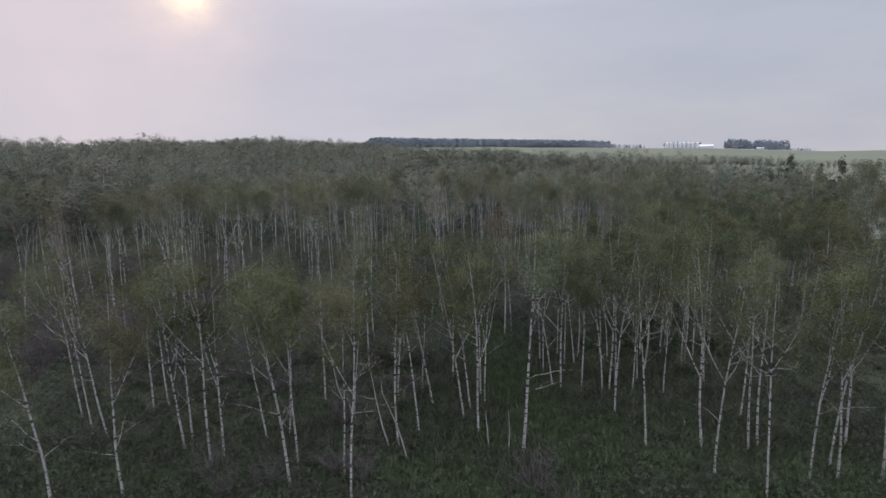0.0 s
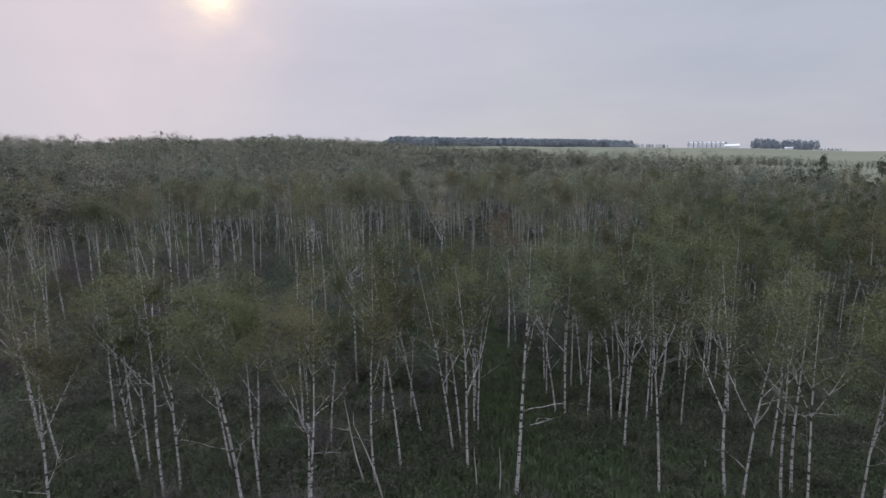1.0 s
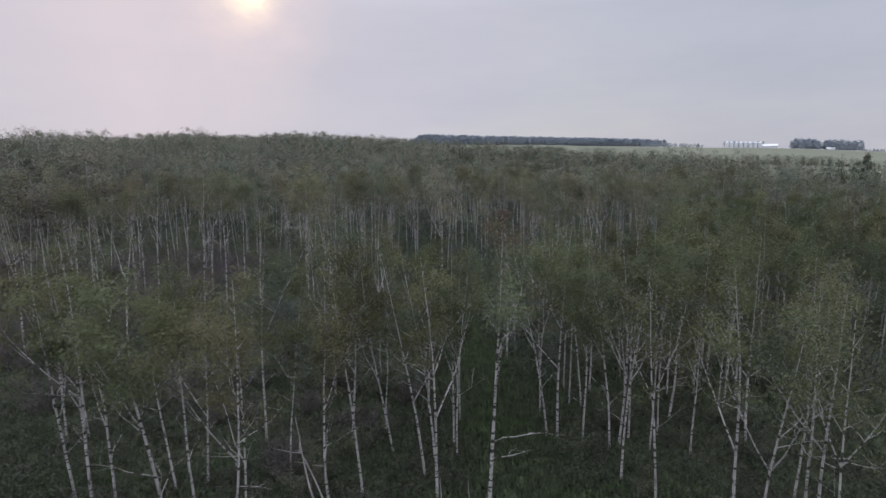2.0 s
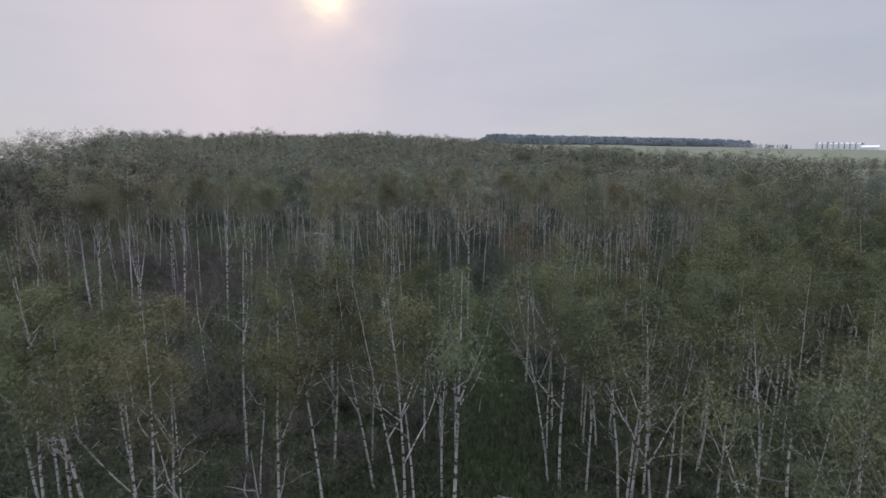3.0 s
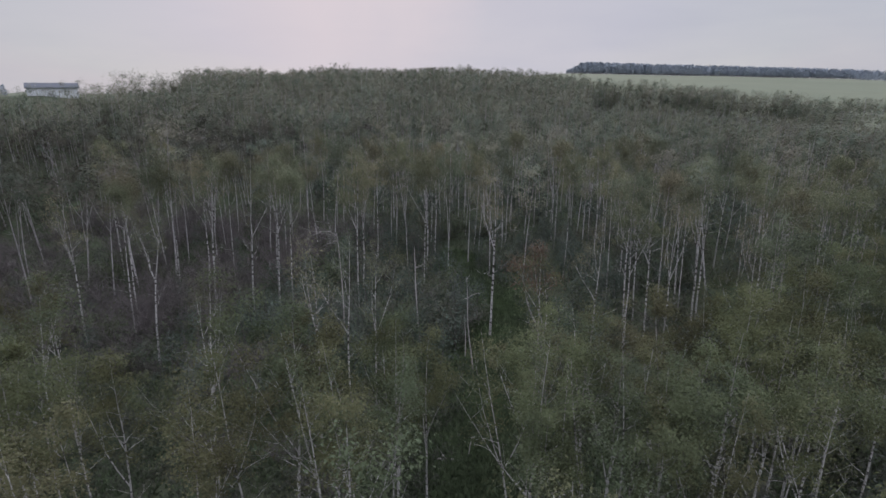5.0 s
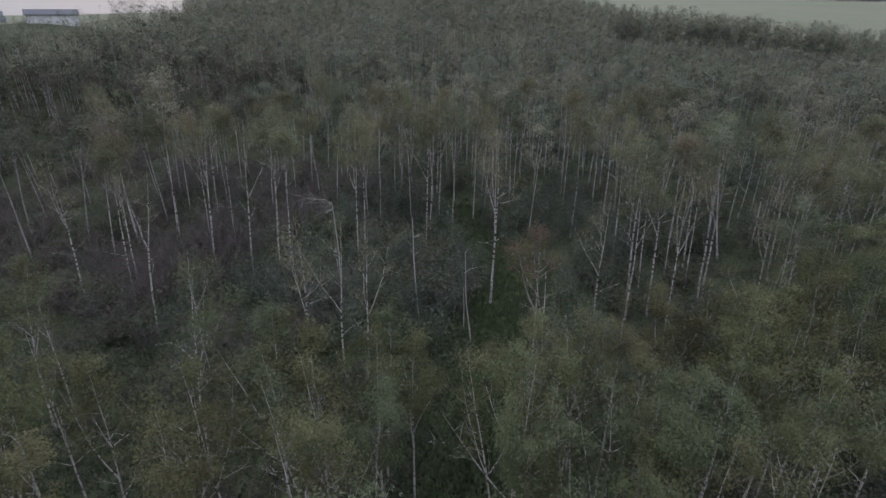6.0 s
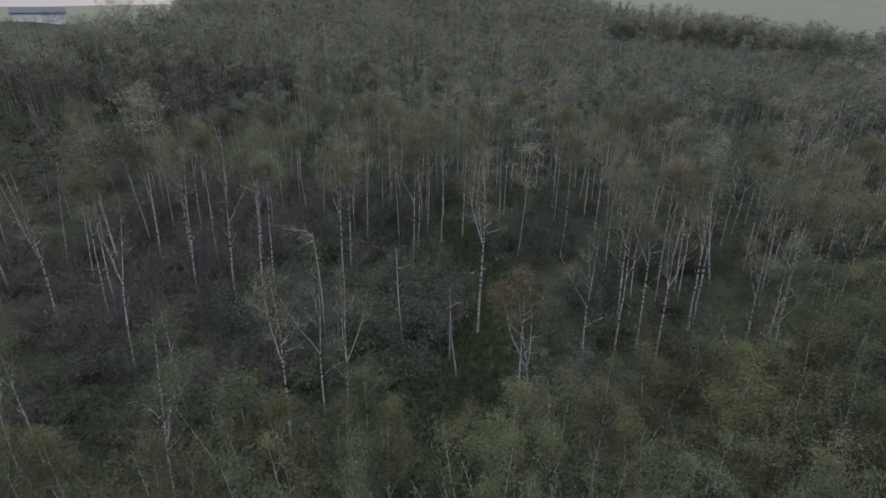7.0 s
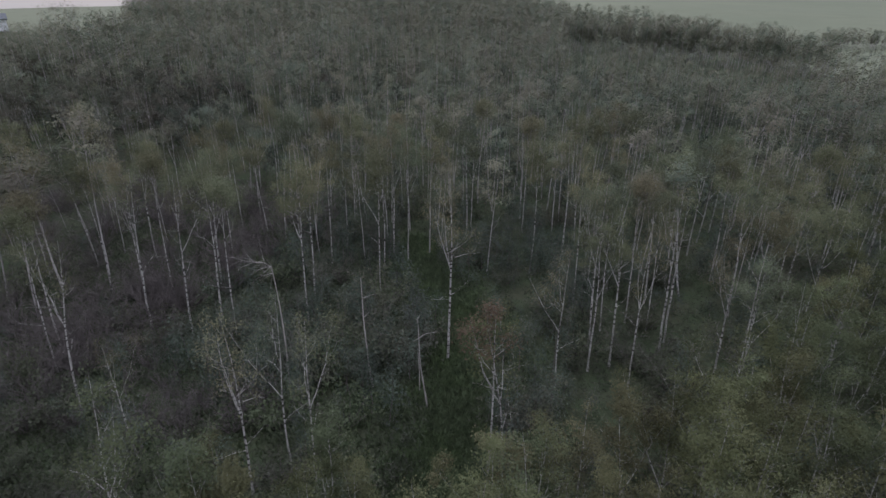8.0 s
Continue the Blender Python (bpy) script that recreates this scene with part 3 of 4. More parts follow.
# the rest of the wood, as one mesh for the middle distance and one for the far
def grove(name, label, spots, makers, seed, mats):
    rng2 = np.random.RandomState(seed)
    made = []
    for wood, green in makers:
        v = np.array(wood.v + green.v)
        f = [tuple(i) for i in wood.f] + [tuple(len(wood.v) + i for i in q) for q in green.f]
        made.append((v, np.array([i for q in f for i in q]), np.array([0] * len(wood.f) + [1] * len(green.f)), np.array([len(q) for q in f])))
    vs, fs, ss, ns, tones, at = [], [], [], [], [], 0
    for x, y, s in spots:
        v, f, slot, sizes = made[rng2.randint(len(made))]
        a = rng2.uniform(0, 6.28)
        w = s * rng2.uniform(0.9, 1.15)
        c, d = math.cos(a) * w, math.sin(a) * w
        vs.append(np.stack([v[:, 0] * c - v[:, 1] * d + x, v[:, 0] * d + v[:, 1] * c + y, v[:, 2] * s + ground_z(x, y)], 1))
        fs.append(f + at)
        ss.append(slot)
        ns.append(sizes)
        tones.append(np.full(len(v), rng2.uniform()))
        at += len(v)
    verts, faces, slots, sizes = np.concatenate(vs), np.concatenate(fs), np.concatenate(ss), np.concatenate(ns)
    me = bpy.data.meshes.new(name)
    me.vertices.add(len(verts))
    me.vertices.foreach_set("co", verts.astype(np.float32).ravel())
    me.loops.add(faces.size)
    me.loops.foreach_set("vertex_index", faces.astype(np.int32).ravel())
    me.polygons.add(len(sizes))
    me.polygons.foreach_set("loop_start", (np.cumsum(sizes) - sizes).astype(np.int32))
    for m in mats:
        me.materials.append(m)
    me.polygons.foreach_set("material_index", slots.astype(np.int32))
    me.update(calc_edges=True)
    me.attributes.new("tone", "FLOAT", "POINT").data.foreach_set("value", np.concatenate(tones).astype(np.float32))
    ob = new(name, me)
    return tagged(ob, label, "wood", kind="stuff")


def strew(count, near, far, gap, seed, lo=0.8, hi=1.1):
    r, spots, cells = random.Random(seed), [], {}
    for a, b in placed:
        cells.setdefault((int(a // gap), int(b // gap)), []).append((a, b))
    for _ in range(count * 24):
        if len(spots) >= count:
            break
        d, az = math.sqrt(r.uniform(near * near, far * far)), radians(r.uniform(-46, 64))
        x, y = 12 - d * math.sin(az), 18 + d * math.cos(az)
        if not inside(FOREST, x, y) or inside(GLADE, x, y) or from_lane(x, y) < 2.5:
            continue
        if radians(-22) < az < radians(38) and noise.noise((x * 0.055, y * 0.055, 2.0)) < r.uniform(-0.55, 0.25) - (0.3 if d > 130 else 0.0):
            continue
        cx, cy = int(x // gap), int(y // gap)
        if any((x - a) ** 2 + (y - b) ** 2 < gap * gap for i in (-1, 0, 1) for j in (-1, 0, 1) for a, b in cells.get((cx + i, cy + j), ())):
            continue
        cells.setdefault((cx, cy), []).append((x, y))
        spots.append((x, y, r.uniform(lo, hi) * (0.94 + 0.3 * noise.noise((x * 0.04, y * 0.04, 9.0)))))
    return spots


stand_makers = [aspen(90 + k, 13.8, 0.63, 14, 1300, 0.19, 2.2, 0.6, sides=5, steps=7, twigs=1, clump=0.85, girth=0.0064, keep=0.75, fine=20) for k in range(8)]
late_makers = [aspen(110 + k, 13.2, 0.58, 10, 820, 0.22, 2.0, 0.8, sides=5, steps=6, twigs=1, clump=0.9, girth=0.0056, keep=0.7, fine=14) for k in range(6)]
mid_makers = [aspen(100 + k, 13.8, 0.60, 10, 800, 0.25, 2.1, 0.6, sides=5, steps=6, twigs=1, clump=0.9, girth=0.0064, keep=0.8, fine=26) for k in range(7)]
far_makers = [aspen(120 + k, 13.4, 0.46, 5, 380, 0.34, 2.0, 0.3, sides=3, steps=4, twigs=0, clump=1.0, girth=0.006, fine=34) for k in range(8)]
farther_makers = [aspen(140 + k, 13.4, 0.36, 4, 230, 0.48, 2.0, 0.3, sides=3, steps=4, twigs=0, clump=1.0, girth=0.006, fine=34) for k in range(8)]
wood_spots = [s for s in strew(520, 62, 130, 3.4, 3, 0.74, 1.12) if s[1] > 92 or s[0] > 12 or noise.noise((s[0] * 0.12, s[1] * 0.12, 7.0)) > -0.02]
def sorted_out(spots):
    """The trees of the western hollow come into leaf later than the rest."""
    r = random.Random(23)
    west = [s for s in spots if r.random() < smooth(-18, -46, s[0] + 14 * noise.noise((s[0] * 0.03, s[1] * 0.03, 3.0)) + 0.3 * (s[1] - 60))]
    return west, [s for s in spots if s not in west]


near_west, near_rest = sorted_out([s for s in wood_spots if s[1] < 96])
far_west, far_rest = sorted_out([s for s in wood_spots if s[1] >= 96])
grove("nearer_aspen_wood", "aspen wood with pale forked trunks and rounded olive spring crowns", near_rest, stand_makers, 5, [FAR_BARK, HAZED_LEAF])
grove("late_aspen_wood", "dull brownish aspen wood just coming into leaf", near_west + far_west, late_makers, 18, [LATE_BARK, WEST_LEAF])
grove("aspen_wood", "dense aspen wood with pale trunks and olive spring crowns", far_rest, mid_makers, 5, [FAR_BARK, HAZED_LEAF])
grove("middle_aspen_wood", "aspen wood on the foot of the rise, crowns close together", strew(1900, 128, 225, 2.8, 4, 0.66, 1.12), far_makers, 6, [FAR_BARK, HAZED_LEAF])
grove("distant_aspen_wood", "distant aspen wood covering the rise, crowns merged together", strew(3100, 223, 430, 3.0, 11, 0.74, 1.06), farther_makers, 7, [FAR_BARK, HAZED_LEAF])


# low dense trees along the field edge, round the glade and on its far side
edge = random.Random(41)


def hem(line, thick, deep, lo, hi):
    """Spots for low trees along the rim of a wood: how many for each metre, how far in, and their sizes."""
    spots = []
    for (ax, ay), (bx, by) in zip(line, line[1:]):
        for _ in range(int(math.hypot(bx - ax, by - ay) * thick)):
            q, back = edge.random(), abs(edge.gauss(0, deep))
            spots.append((ax + (bx - ax) * q - back * (1 if abs(by - ay) > abs(bx - ax) else 0), ay + (by - ay) * q + back * (0 if abs(by - ay) > abs(bx - ax) else 1), edge.uniform(lo, hi)))
    return spots


grove("edge_thicket", "low dense young aspens where the wood meets the field", hem([(66, 40), (78, 84), (85, 110), (93, 150), (92, 184)], 1.3, 5.0, 0.5, 0.9), far_makers, 12, [FAR_BARK, HAZED_LEAF])
grove("glade_edge", "close row of aspens at the far side of the glade", hem([(-14, 252), (22, 257), (52, 247), (74, 236)], 2.6, 6.0, 0.55, 1.1) + hem([(76, 228), (79, 252), (67, 290)], 1.4, 6.0, 0.5, 1.05), far_makers, 13, [FAR_BARK, HAZED_LEAF])
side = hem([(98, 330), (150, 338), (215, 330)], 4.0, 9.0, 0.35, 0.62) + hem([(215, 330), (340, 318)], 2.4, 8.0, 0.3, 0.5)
grove("field_wood", "far strip of wood standing in the crop field", side, farther_makers, 14, [FAR_BARK, HAZED_LEAF])


def sapling(seed, height, sprays, size, wide):
    """A young tree of the understorey: a thin stem with leaves from knee height to the tip."""
    r, wood, green = random.Random(seed), Soup(), Soup()
    stem = bent(Vector((0, 0, -0.2)), Vector((r.gauss(0, 0.06), r.gauss(0, 0.06), 1)), height, 4, r, 0.06, 0.02)
    wood.tube(stem, [0.05, 0.04, 0.03, 0.018, 0.006], 3)
    tufts = []
    for _ in range(16):
        q, a = r.uniform(0.12, 1.0), r.uniform(0, 6.28)
        d = wide * (1.08 - 0.8 * q) * math.sqrt(r.random())
        tufts.append(Vector((stem[2].x + math.cos(a) * d, stem[2].y + math.sin(a) * d, q * height)))
    for _ in range(sprays):
        p = r.choice(tufts)
        at = p + Vector((r.gauss(0, wide * 0.2), r.gauss(0, wide * 0.2), r.gauss(0, wide * 0.22)))
        green.shard(at, size * r.uniform(0.6, 1.3), r, 0, Vector((at.x / wide, at.y / wide, 0)))
    return wood, green


def thick_with(count, xs, ys, gap, lo, hi, seed):
    r, spots = random.Random(seed), []
    for _ in range(count * 6):
        if len(spots) >= count:
            break
        x, y = r.uniform(*xs), r.uniform(*ys)
        if inside(FOREST, x, y) and not inside(GLADE, x, y) and from_lane(x, y) > gap and noise.noise((x * 0.09, y * 0.09, 5.0)) > r.uniform(-0.6, 0.1):
            spots.append((x, y, r.uniform(lo, hi)))
    return spots


sapling_makers = [sapling(240 + k, 4.4, 560, 0.145, 1.5) for k in range(6)]
far_sapling_makers = [sapling(250 + k, 5.0, 110, 0.36, 1.8) for k in range(5)]
grove("understorey", "green saplings and tall bushes filling the gaps between the trunks", thick_with(380, (-22, 46), (44, 100), 3.4, 0.4, 1.2, 51) + thick_with(26, (-50, -22), (44, 100), 3.4, 0.4, 0.9, 53) + thick_with(130, (-18, 14), (54, 86), 2.4, 0.5, 1.2, 54), sapling_makers, 15, [TWIG, SAPLING_LEAF])
grove("far_understorey", "green saplings and bushes deeper in the wood", thick_with(1100, (-95, 92), (98, 190), 3.4, 0.6, 1.4, 52), far_sapling_makers, 16, [TWIG, SAPLING_LEAF])
grove("western_thicket", "dull brownish young aspens and hazels crowding the western hollow", thick_with(420, (-150, -64), (62, 150), 3.4, 0.7, 1.5, 55), far_sapling_makers, 19, [TWIG, WEST_LEAF])
glade_bushes = [(x, y, sc) for x, y, sc in ((edge.uniform(-10, 92), edge.uniform(190, 256), edge.uniform(0.3, 0.8)) for _ in range(240)) if inside(GLADE, x, y)]
grove("glade_bushes", "low bushes scattered over the open glade", glade_bushes, far_sapling_makers, 17, [TWIG, SAPLING_LEAF])


# ---- undergrowth ----
def shrub(seed, height, sprays, size, stems=9):
    """A bush of many thin stems from one root, with leaves along their upper parts."""
    r, wood, green = random.Random(seed), Soup(), Soup()
    for k in range(stems):
        a = k * 2.4 + r.uniform(-0.4, 0.4)
        way = Vector((math.cos(a) * r.uniform(0.3, 1.0), math.sin(a) * r.uniform(0.3, 1.0), 1.0))
        pts = bent(Vector((math.cos(a) * 0.1, math.sin(a) * 0.1, -0.1)), way, height * r.uniform(0.7, 1.15), 5, r, 0.12, 0.02)
        wood.tube(pts, [0.02, 0.017, 0.013, 0.01, 0.006, 0.003], 3)
        for _ in range(7):
            n = r.randint(1, 5)
            tw = bent(pts[n], Vector((r.gauss(0, 1), r.gauss(0, 1), r.uniform(0, 1.2))), height * r.uniform(0.15, 0.35), 2, r, 0.25, 0.05)
            wood.tube(tw[::2], [0.009, 0.002], 3)
            for _ in range(sprays // (stems * 7)):
                p = tw[r.randint(1, 2)]
                green.shard(p + Vector((r.gauss(0, 0.16), r.gauss(0, 0.16), r.gauss(0, 0.14))) * height * 0.5, size * r.uniform(0.6, 1.3), r)
    return wood, green


def shrub_thing(name, label, wood, green):
    root = tagged(new(name), label, "shrub", "shrubs under the trees")
    part("stem", wood.mesh("stem", [TWIG]), root)
    if green.f:
        part("foliage", green.mesh("foliage", [SHRUB_LEAF], True), root)
    return root


bushes = {
    "green_shrub": [shrub_thing("shrub", "dull green leafy shrub on the forest floor", *shrub(200 + k, 2.2, 1200, 0.115)) for k in range(4)],
    "grey_shrub": [shrub_thing("bare_shrub", "leafless grey-purple twiggy shrub thicket", *shrub(220 + k, 2.0, 0, 0.1, 26)) for k in range(3)],
}
started = set()


def set_bush(kind, x, y, scale):
    model = rng.choice(bushes[kind])
    m = Matrix.LocRotScale((x, y, ground_z(x, y)), Euler((0, 0, rng.uniform(0, 6.28))), (scale * rng.uniform(0.9, 1.3), scale * rng.uniform(0.9, 1.3), scale))
    if model.name not in started:
        started.add(model.name)
        model.matrix_basis = m
    else:
        copy_thing(model, Matrix()).matrix_basis = m


THICKETS = [(-15.0, 50.1), (-16.5, 51.7), (-13.4, 49.0), (-11.8, 51.0), (-29.6, 52.1), (-27.0, 51.0), (-14.9, 46.2), (-10.3, 27.8), (7.0, 26.4), (-10.0, 46.0), (-4.0, 35.5), (-2.0, 28.5), (-8.6, 39.5), (-20.0, 47.0), (-8.0, 53.0), (-1.0, 40.0), (-5.0, 42.0), (2.0, 44.0), (-3.0, 46.5)]
for x, y in THICKETS:
    for k in range(3):
        set_bush("grey_shrub", x + rng.gauss(0, 1.1), y + rng.gauss(0, 0.9), rng.uniform(0.7, 1.25))
for _ in range(64):
    x, y = rng.uniform(-48, -9), rng.uniform(40, 82)
    set_bush("grey_shrub", x, y, rng.uniform(0.9, 1.7))
for _ in range(170):                      # the bare brush of the western hollow
    x, y = -22 - 44 * rng.random() ** 1.3, rng.uniform(44, 92)
    set_bush("grey_shrub", x, y, rng.uniform(1.3, 2.4))
done = 0
while done < 260:
    x, y = rng.uniform(-46, 46), 30 + 68 * rng.random() ** 0.8
    if from_lane(x, y) > 3.3 and inside(FOREST, x, y) and (x > -24 or rng.random() < 0.3):
        set_bush("green_shrub", x, y, rng.uniform(0.6, 2.0) if y > 44 else rng.uniform(0.4, 1.0))
        done += 1


def low_growth():
    """Knee-high forbs, saplings and low bushes between the trunks, and the grass of the open lane."""
    r, herbs, grass = random.Random(31), Soup(), Soup()
    for k in range(11500):
        d, az = r.uniform(20, 118), radians(r.uniform(-48, 66))
        x, y = 12 - d * math.sin(az), 14 + d * math.cos(az)
        if k > 10000:                     # the clearing
            x, y, d = r.uniform(-24, 34), r.uniform(17, 42), 25
        elif k > 8500:                    # the western thickets
            x, y = r.uniform(-50, -8), r.uniform(38, 90)
        elif k > 7000:                    # thinning out below the start of the flight
            x, y = 8 + r.gauss(0, 34), 26 - abs(r.gauss(0, 15))
        if not inside(FOREST, x, y) or from_lane(x, y) < 2.1:
            continue
        high, wide = r.uniform(0.4, 1.2 if d < 32 else 2.6), r.uniform(0.5, 1.3)
        low, top, many = (0.08, 0.18, 64) if d < 32 else (0.10, 0.21, 52)
        for _ in range(many):
            a, q = r.uniform(0, 6.28), math.sqrt(r.random()) * wide
            z = high * r.random() * (1.05 - 0.6 * q / wide)
            herbs.shard(Vector((x + math.cos(a) * q, y + math.sin(a) * q, ground_z(x, y) + z)), r.uniform(low, top), r)
    for k in range(96000):
        if k < 40000:                     # the open lane
            n = r.choices(range(len(LANE) - 1), (14, 9, 7, 9, 7, 11, 9))[0]
            q = r.random()
            x = LANE[n][0] + (LANE[n + 1][0] - LANE[n][0]) * q + r.gauss(0, 2.6)
            y = LANE[n][1] + (LANE[n + 1][1] - LANE[n][1]) * q + r.gauss(0, 1.0)
        elif k < 66000:
            x, y = r.uniform(-26, 34), r.uniform(20, 58)
        elif k < 84000:                   # the clearing below the start of the flight
            x, y = r.uniform(-24, 34), r.uniform(17, 34)
        else:
            x, y = 8 + r.gauss(0, 26), 26 - abs(r.gauss(0, 13))
        z, tall, a = ground_z(x, y), r.uniform(0.18, 0.5), r.uniform(0, 6.28)
        u = Vector((math.cos(a), math.sin(a), 0)) * r.uniform(0.06, 0.16)
        tip = Vector((x + r.gauss(0, 0.14), y + r.gauss(0, 0.14), z + tall))
        at = len(grass.v)
        foot = Vector((x, y, z - 0.03))
        grass.v += [tuple(foot - u), tuple(foot + u), tuple(tip + u * 0.15), tuple(tip - u * 0.15)]
        grass.f.append((at, at + 1, at + 2, at + 3))
        grass.s.append(0)
    tagged(new("forest_herbs", herbs.mesh("forest_herbs", [HERB_LEAF], True)), "knee-high green forbs and saplings under the trees", "undergrowth", kind="stuff")
    tagged(new("grass", grass.mesh("grass", [GRASS_BLADE], True)), "dark green meadow grass of the open lane", "grass", kind="stuff")


low_growth()


# ---- dead wood ----
def snag(x, y, height, lean, branches):
    r, wood = random.Random(int(x * 10 + y)), Soup()
    tilt = Vector((math.tan(radians(lean)), 0, 1))
    pts = bent(Vector((0, 0, -0.2)), tilt, height, 6, r, 0.03, 0)
    r0 = 0.035 + height * 0.005
    wood.tube(pts, [r0 * (1 - 0.12 * n) for n in range(7)], 7)
    wood.tube([pts[-1], pts[-1] + Vector((0.02, 0, 0.12))], [r0 * 0.28, 0.01], 7)
    for _ in range(branches):
        p = pts[r.randint(3, 6)]
        tw = bent(p, Vector((r.gauss(0, 1), r.gauss(0, 1), r.uniform(0.2, 1))), r.uniform(0.6, 1.6), 3, r, 0.2, 0.05)
        wood.tube(tw, [0.03, 0.022, 0.014, 0.005], 4)
    root = tagged(new("broken_snag"), "broken grey dead aspen stem standing in the grass", "dead tree", "snags along the lane")
    part("stem", wood.mesh("stem", [DEAD_BARK]), root)
    root.location = (x, y, ground_z(x, y))


for row in ((5.3, 30.7, 2.4, -2, 0), (6.4, 30.3, 2.6, 1, 0), (3.2, 56.7, 7.8, -6, 4), (0.5, 30.0, 4.6, -8, 1), (-0.6, 31.3, 5.0, -12, 2), (6.2, 46.0, 1.6, 3, 0), (2.0, 58.3, 4.0, 0, 0), (-1.7, 57.6, 9.4, -4, 5)):
    snag(*row)


def arched(x, y, turn, height, label):
    """A dead sapling whose stem leans over in an arch, with fine twigs hanging from it."""
    r, wood = random.Random(int(x * 13 + y)), Soup()
    pts = [Vector((-0.3 * q ** 2 - max(q - 0.72, 0) ** 1.4 * 15, 0.12 * math.sin(q * 7), height * math.sin(min(q * 1.9, 1.75)))) for q in (n / 11 for n in range(12))]
    wood.tube(pts, [0.070 - 0.0054 * n for n in range(12)], 6)
    for _ in range(34):
        n = r.randint(7, 11)
        tw = bent(pts[n], Vector((-1.0 + r.gauss(0, 0.4), r.gauss(0, 0.6), r.gauss(0.1, 0.5))), r.uniform(0.8, 2.1), 4, r, 0.16, -0.14)
        wood.tube(tw, [0.013, 0.010, 0.008, 0.005, 0.003], 3)
    root = tagged(new("arched_sapling"), label, "dead tree")
    part("stem", wood.mesh("stem", [DEAD_BARK]), root)
    root.matrix_basis = pose(x, y, ground_z(x, y), 0, 0, turn)


arched(-8.3, 56.0, 0, 10.6, "leafless grey sapling bent over in an arch of fine twigs")


def log(x, y, turn, length, r0, label):
    r, wood = random.Random(int(x * 31 + y * 7)), Soup()
    pts = bent(Vector((-length / 2, 0, r0 * 0.8)), Vector((1, 0, 0)), length, 6, r, 0.05, 0)
    wood.tube(pts, [r0 * (1 - 0.1 * n) for n in range(7)], 8)
    for end, c in ((pts[0], r0), (pts[-1], r0 * 0.4)):
        wood.tube([end, end + Vector((0.01, 0, 0))], [c, c * 0.05], 8)
    for _ in range(3):
        tw = bent(pts[r.randint(2, 5)], Vector((r.gauss(0, 0.6), r.gauss(0, 1), 0.5)), r.uniform(0.4, 1.1), 3, r, 0.2, 0)
        wood.tube(tw, [0.03, 0.02, 0.012, 0.004], 4)
    ob = tagged(new("fallen_log", wood.mesh("fallen_log", [DEAD_BARK])), label, "log")
    ob.location, ob.rotation_euler = (x, y, ground_z(x, y)), (0, 0, radians(turn))


log(5.1, 45.2, 12, 1.3, 0.07, "short pale fallen log lying in the grass")
log(4.7, 64.5, 5, 1.9, 0.08, "weathered fallen branch lying across the lane")
log(16.8, 32.0, -8, 2.2, 0.038, "thin fallen aspen stem lying on the forest floor")


# ---- farmland beyond the wood ----
def prism(profile, length, soup, slot, at=Vector((0, 0, 0))):
    """A closed bar with that outline (y, z), along x."""
    n, k = len(soup.v), len(profile)
    for x in (-length / 2, length / 2):
        soup.v += [tuple(Vector((x, y, z)) + at) for y, z in profile]
    for i in range(k):
        j = (i + 1) % k
        soup.f.append((n + i, n + j, n + k + j, n + k + i))
        soup.s.append(slot)
    soup.f += [tuple(range(n + k - 1, n - 1, -1)), tuple(range(n + k, n + 2 * k))]
    soup.s += [slot, slot]


def shed(name, x, y, turn, length, width, eave, ridge, label, wall_m, roof_m):
    root = tagged(new(name), label, "building")
    w = Soup()
    prism([(-width / 2, -1), (width / 2, -1), (width / 2, eave), (0, ridge - 0.1), (-width / 2, eave)], length, w, 0)
    part("wall", w.mesh("wall", [wall_m], True), root, "white painted wall")
    h, o = width / 2 + 0.5, (ridge - eave) / (width / 2) * 0.5
    w = Soup()
    prism([(-h, eave - o), (0, ridge), (h, eave - o), (h, eave - o + 0.25), (0, ridge + 0.25), (-h, eave - o + 0.25)], length + 1, w, 0)
    part("roof", w.mesh("roof", [roof_m], True), root)
    for k in (-0.3, 0.05, 0.34) if eave > 3.2 else ():
        w = Soup()
        prism([(-width / 2 - 0.06, 0), (-width / 2 + 0.1, 0), (-width / 2 + 0.1, 3.2), (-width / 2 - 0.06, 3.2)], 3.2, w, 0, Vector((k * length, 0, 0)))
        part("door", w.mesh("door", [roof_m], True), root)
    root.matrix_basis = pose(x, y, ground_z(x, y), 0, 0, turn)


def bin_thing(x, y):
    """A round steel grain bin with ribs and a cone roof."""
    root = tagged(new("grain_bin"), "white galvanised steel grain bin with a cone roof", "grain bin", "row of grain bins")
    body, cap = Soup(), Soup()
    zs = [k * 0.75 for k in range(12)]
    body.tube([Vector((0, 0, z)) for z in zs], [2.85 + 0.05 * (k % 2) for k in range(12)], 18)
    cap.tube([Vector((0, 0, z)) for z in (8.2, 8.3, 10.0, 10.1, 10.5)], [3.0, 3.0, 0.5, 0.4, 0.3], 18)
    cap.tube([Vector((0, 0, 10.5)), Vector((0, 0, 10.55))], [0.3, 0.02], 18)
    part("body", body.mesh("body", [METAL]), root)
    part("roof", cap.mesh("roof", [METAL], True), root)
    root.location = (x, y, ground_z(x, y))
    return root


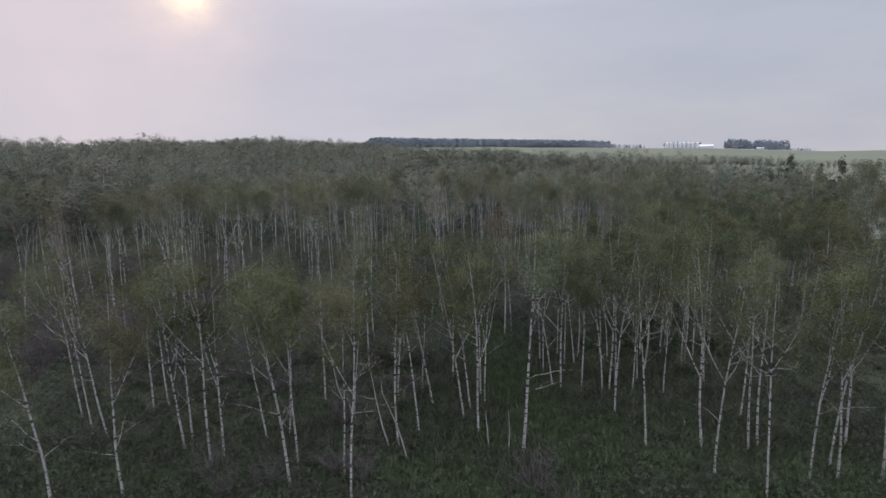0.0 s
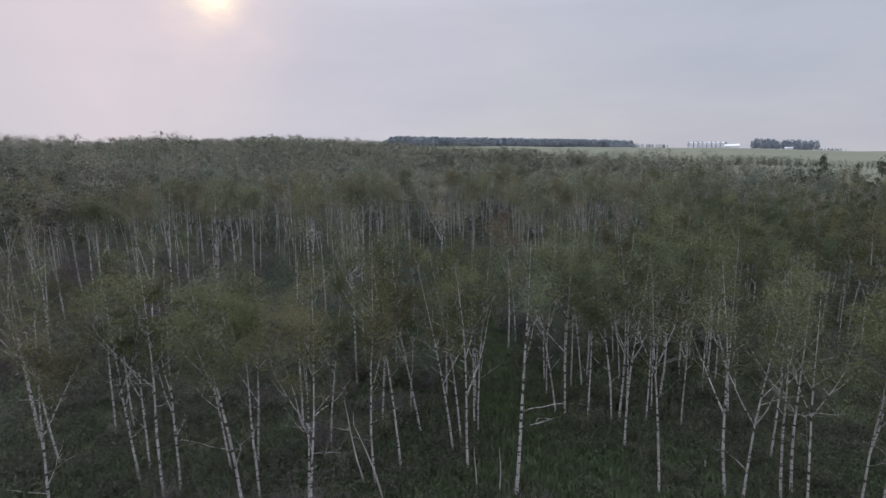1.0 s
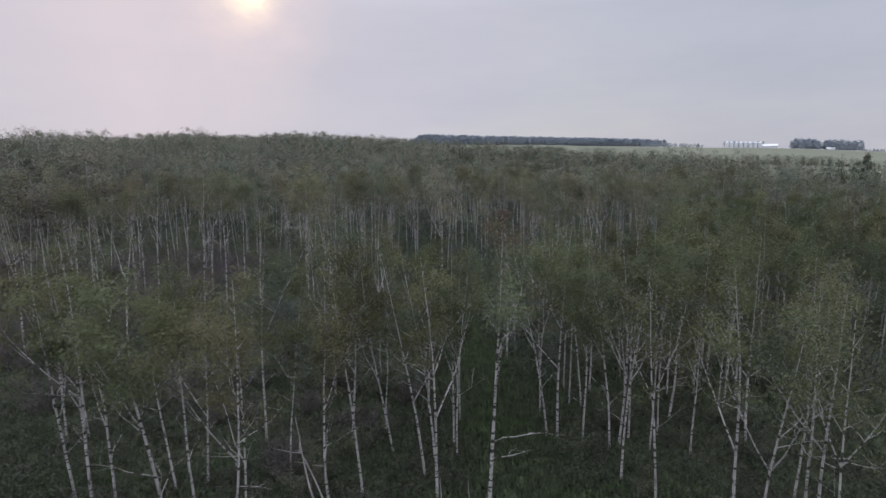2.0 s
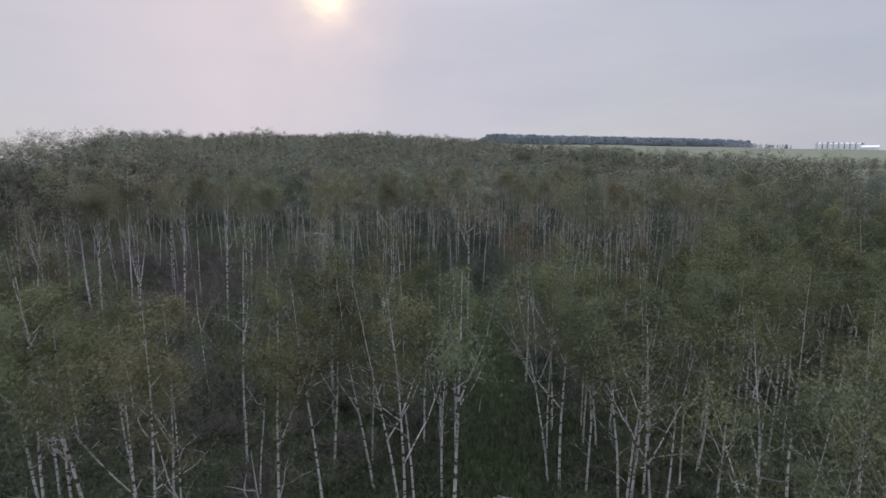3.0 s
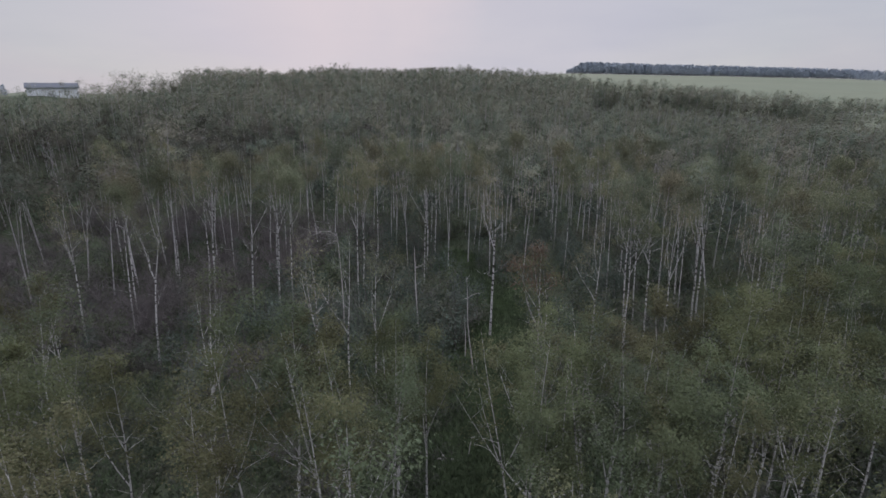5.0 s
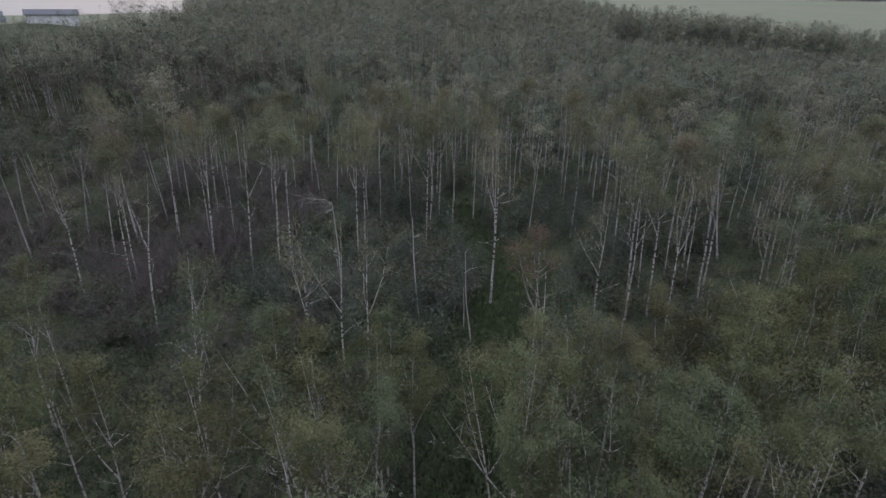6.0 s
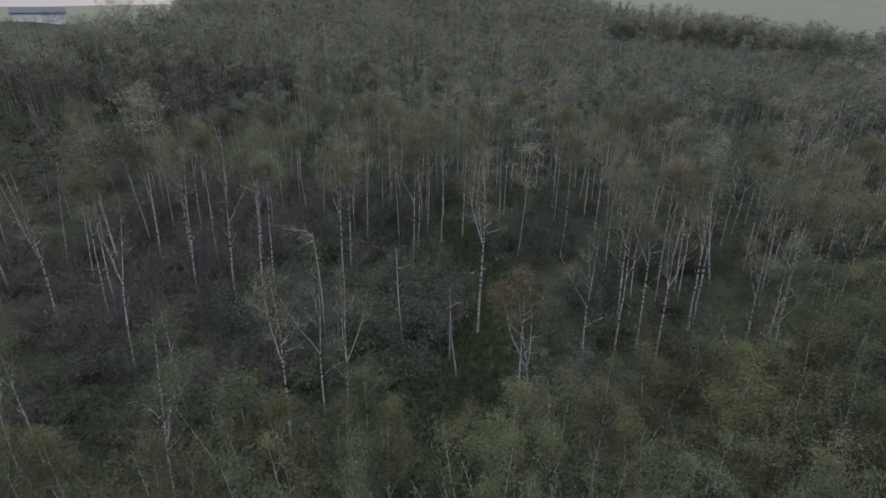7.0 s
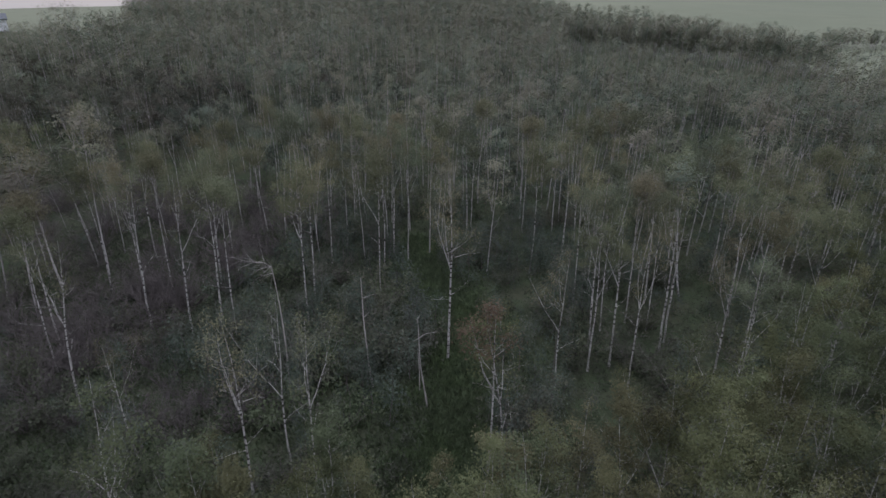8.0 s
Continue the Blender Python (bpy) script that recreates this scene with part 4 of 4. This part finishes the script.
first_bin = bin_thing(385, 900)
for k in range(1, 8):
    x, y = 385 + 5.9 * k, 900 - 2.4 * k
    copy_thing(first_bin, pose(x, y, ground_z(x, y)))
shed("machine_shed", 440, 884, -24, 22, 12, 3.6, 6.4, "long white machine shed with a pale roof", WHITE_WALL, METAL)
shed("small_shed", 516, 862, -20, 10, 6, 2.6, 4.0, "small white shed beside the shelter trees", WHITE_WALL, METAL)
shed("barn", -199, 169.5, 54.7, 16, 8, 2.9, 4.4, "long white barn with a dark roof behind the wood", WHITE_WALL, ROOF_METAL)


def far_tree(seed, tall, wide, sprays):
    r, wood, green = random.Random(seed), Soup(), Soup()
    wood.tube([Vector((0, 0, -0.5)), Vector((0, 0, tall * 0.6))], [0.25, 0.08], 4)
    for _ in range(sprays):
        q, a = r.uniform(0.12, 1.0), r.uniform(0, 6.28)
        d = wide * math.sqrt(r.random()) * (1.1 - 0.75 * abs(q - 0.45) / 0.6)
        green.leaf(Vector((math.cos(a) * d, math.sin(a) * d, q * tall)), wide * r.uniform(0.35, 0.7), r)
    return wood, green


belt = [far_tree(300 + k, 13, 3.4, 70) for k in range(5)]
r = random.Random(17)
rows = [(r.uniform(474, 566), 880 + r.gauss(0, 10), r.uniform(0.8, 1.25)) for _ in range(120)]
rows += [(r.uniform(410, 478), 960 + r.gauss(0, 8), r.uniform(0.6, 0.95)) for _ in range(60)]
rows += [(r.uniform(566, 605), 872 + r.gauss(0, 6), r.uniform(0.2, 0.4)) for _ in range(30)]
rows += [(r.uniform(290, 385), 1000 + r.gauss(0, 8), r.uniform(0.4, 0.6)) for _ in range(60)]
grove("shelter_belt", "dark shelter belt of trees round the farmyard", rows, belt, 8, [FAR_BARK, HAZED_WOOD])
rows = []
for _ in range(1500):
    q = r.random()
    x = -168 + 560 * q
    y = 1290 - 40 * q + r.uniform(-40, 60) * min(1, q * 6)
    rows.append((x, y, r.uniform(0.85, 1.2) * (1.6 - 0.55 * q) * (0.35 + 0.65 * smooth(0, 0.07, q))))
grove("ridge_wood", "long wood on the far ridge, coloured blue for haze", rows, belt, 9, [FAR_BARK, HAZED_WOOD])
rows = [(r.uniform(-210, -204), r.uniform(150, 160), r.uniform(0.28, 0.38)) for _ in range(7)] + [(r.uniform(-216, -206), r.uniform(136, 146), r.uniform(0.26, 0.36)) for _ in range(9)]
grove("yard_trees", "low bushy trees beside the barn", rows, belt, 10, [FAR_BARK, HAZED_WOOD])

# narrow young poplars where the wood meets the field
poplars = [tree_thing("poplar_tree", "narrow green poplar at the edge of the field", "tree", "poplars at the field edge", *aspen(80 + k, 12.0, 0.22, 22, 900, 0.26, 1.05, 0.1, twigs=2), BARK, SHRUB_LEAF) for k in range(3)]
for k in range(15):
    x, y = 66 + k * 1.8 + r.gauss(0, 1.0), 86 + k * 4.0 + r.gauss(0, 2.0)
    m = Matrix.LocRotScale((x, y, ground_z(x, y)), Euler((0, 0, k * 1.3)), (1, 1, r.uniform(1.05, 1.35)))
    if k < 3:
        poplars[k].matrix_basis = m
    else:
        copy_thing(poplars[k % 3], Matrix()).matrix_basis = m
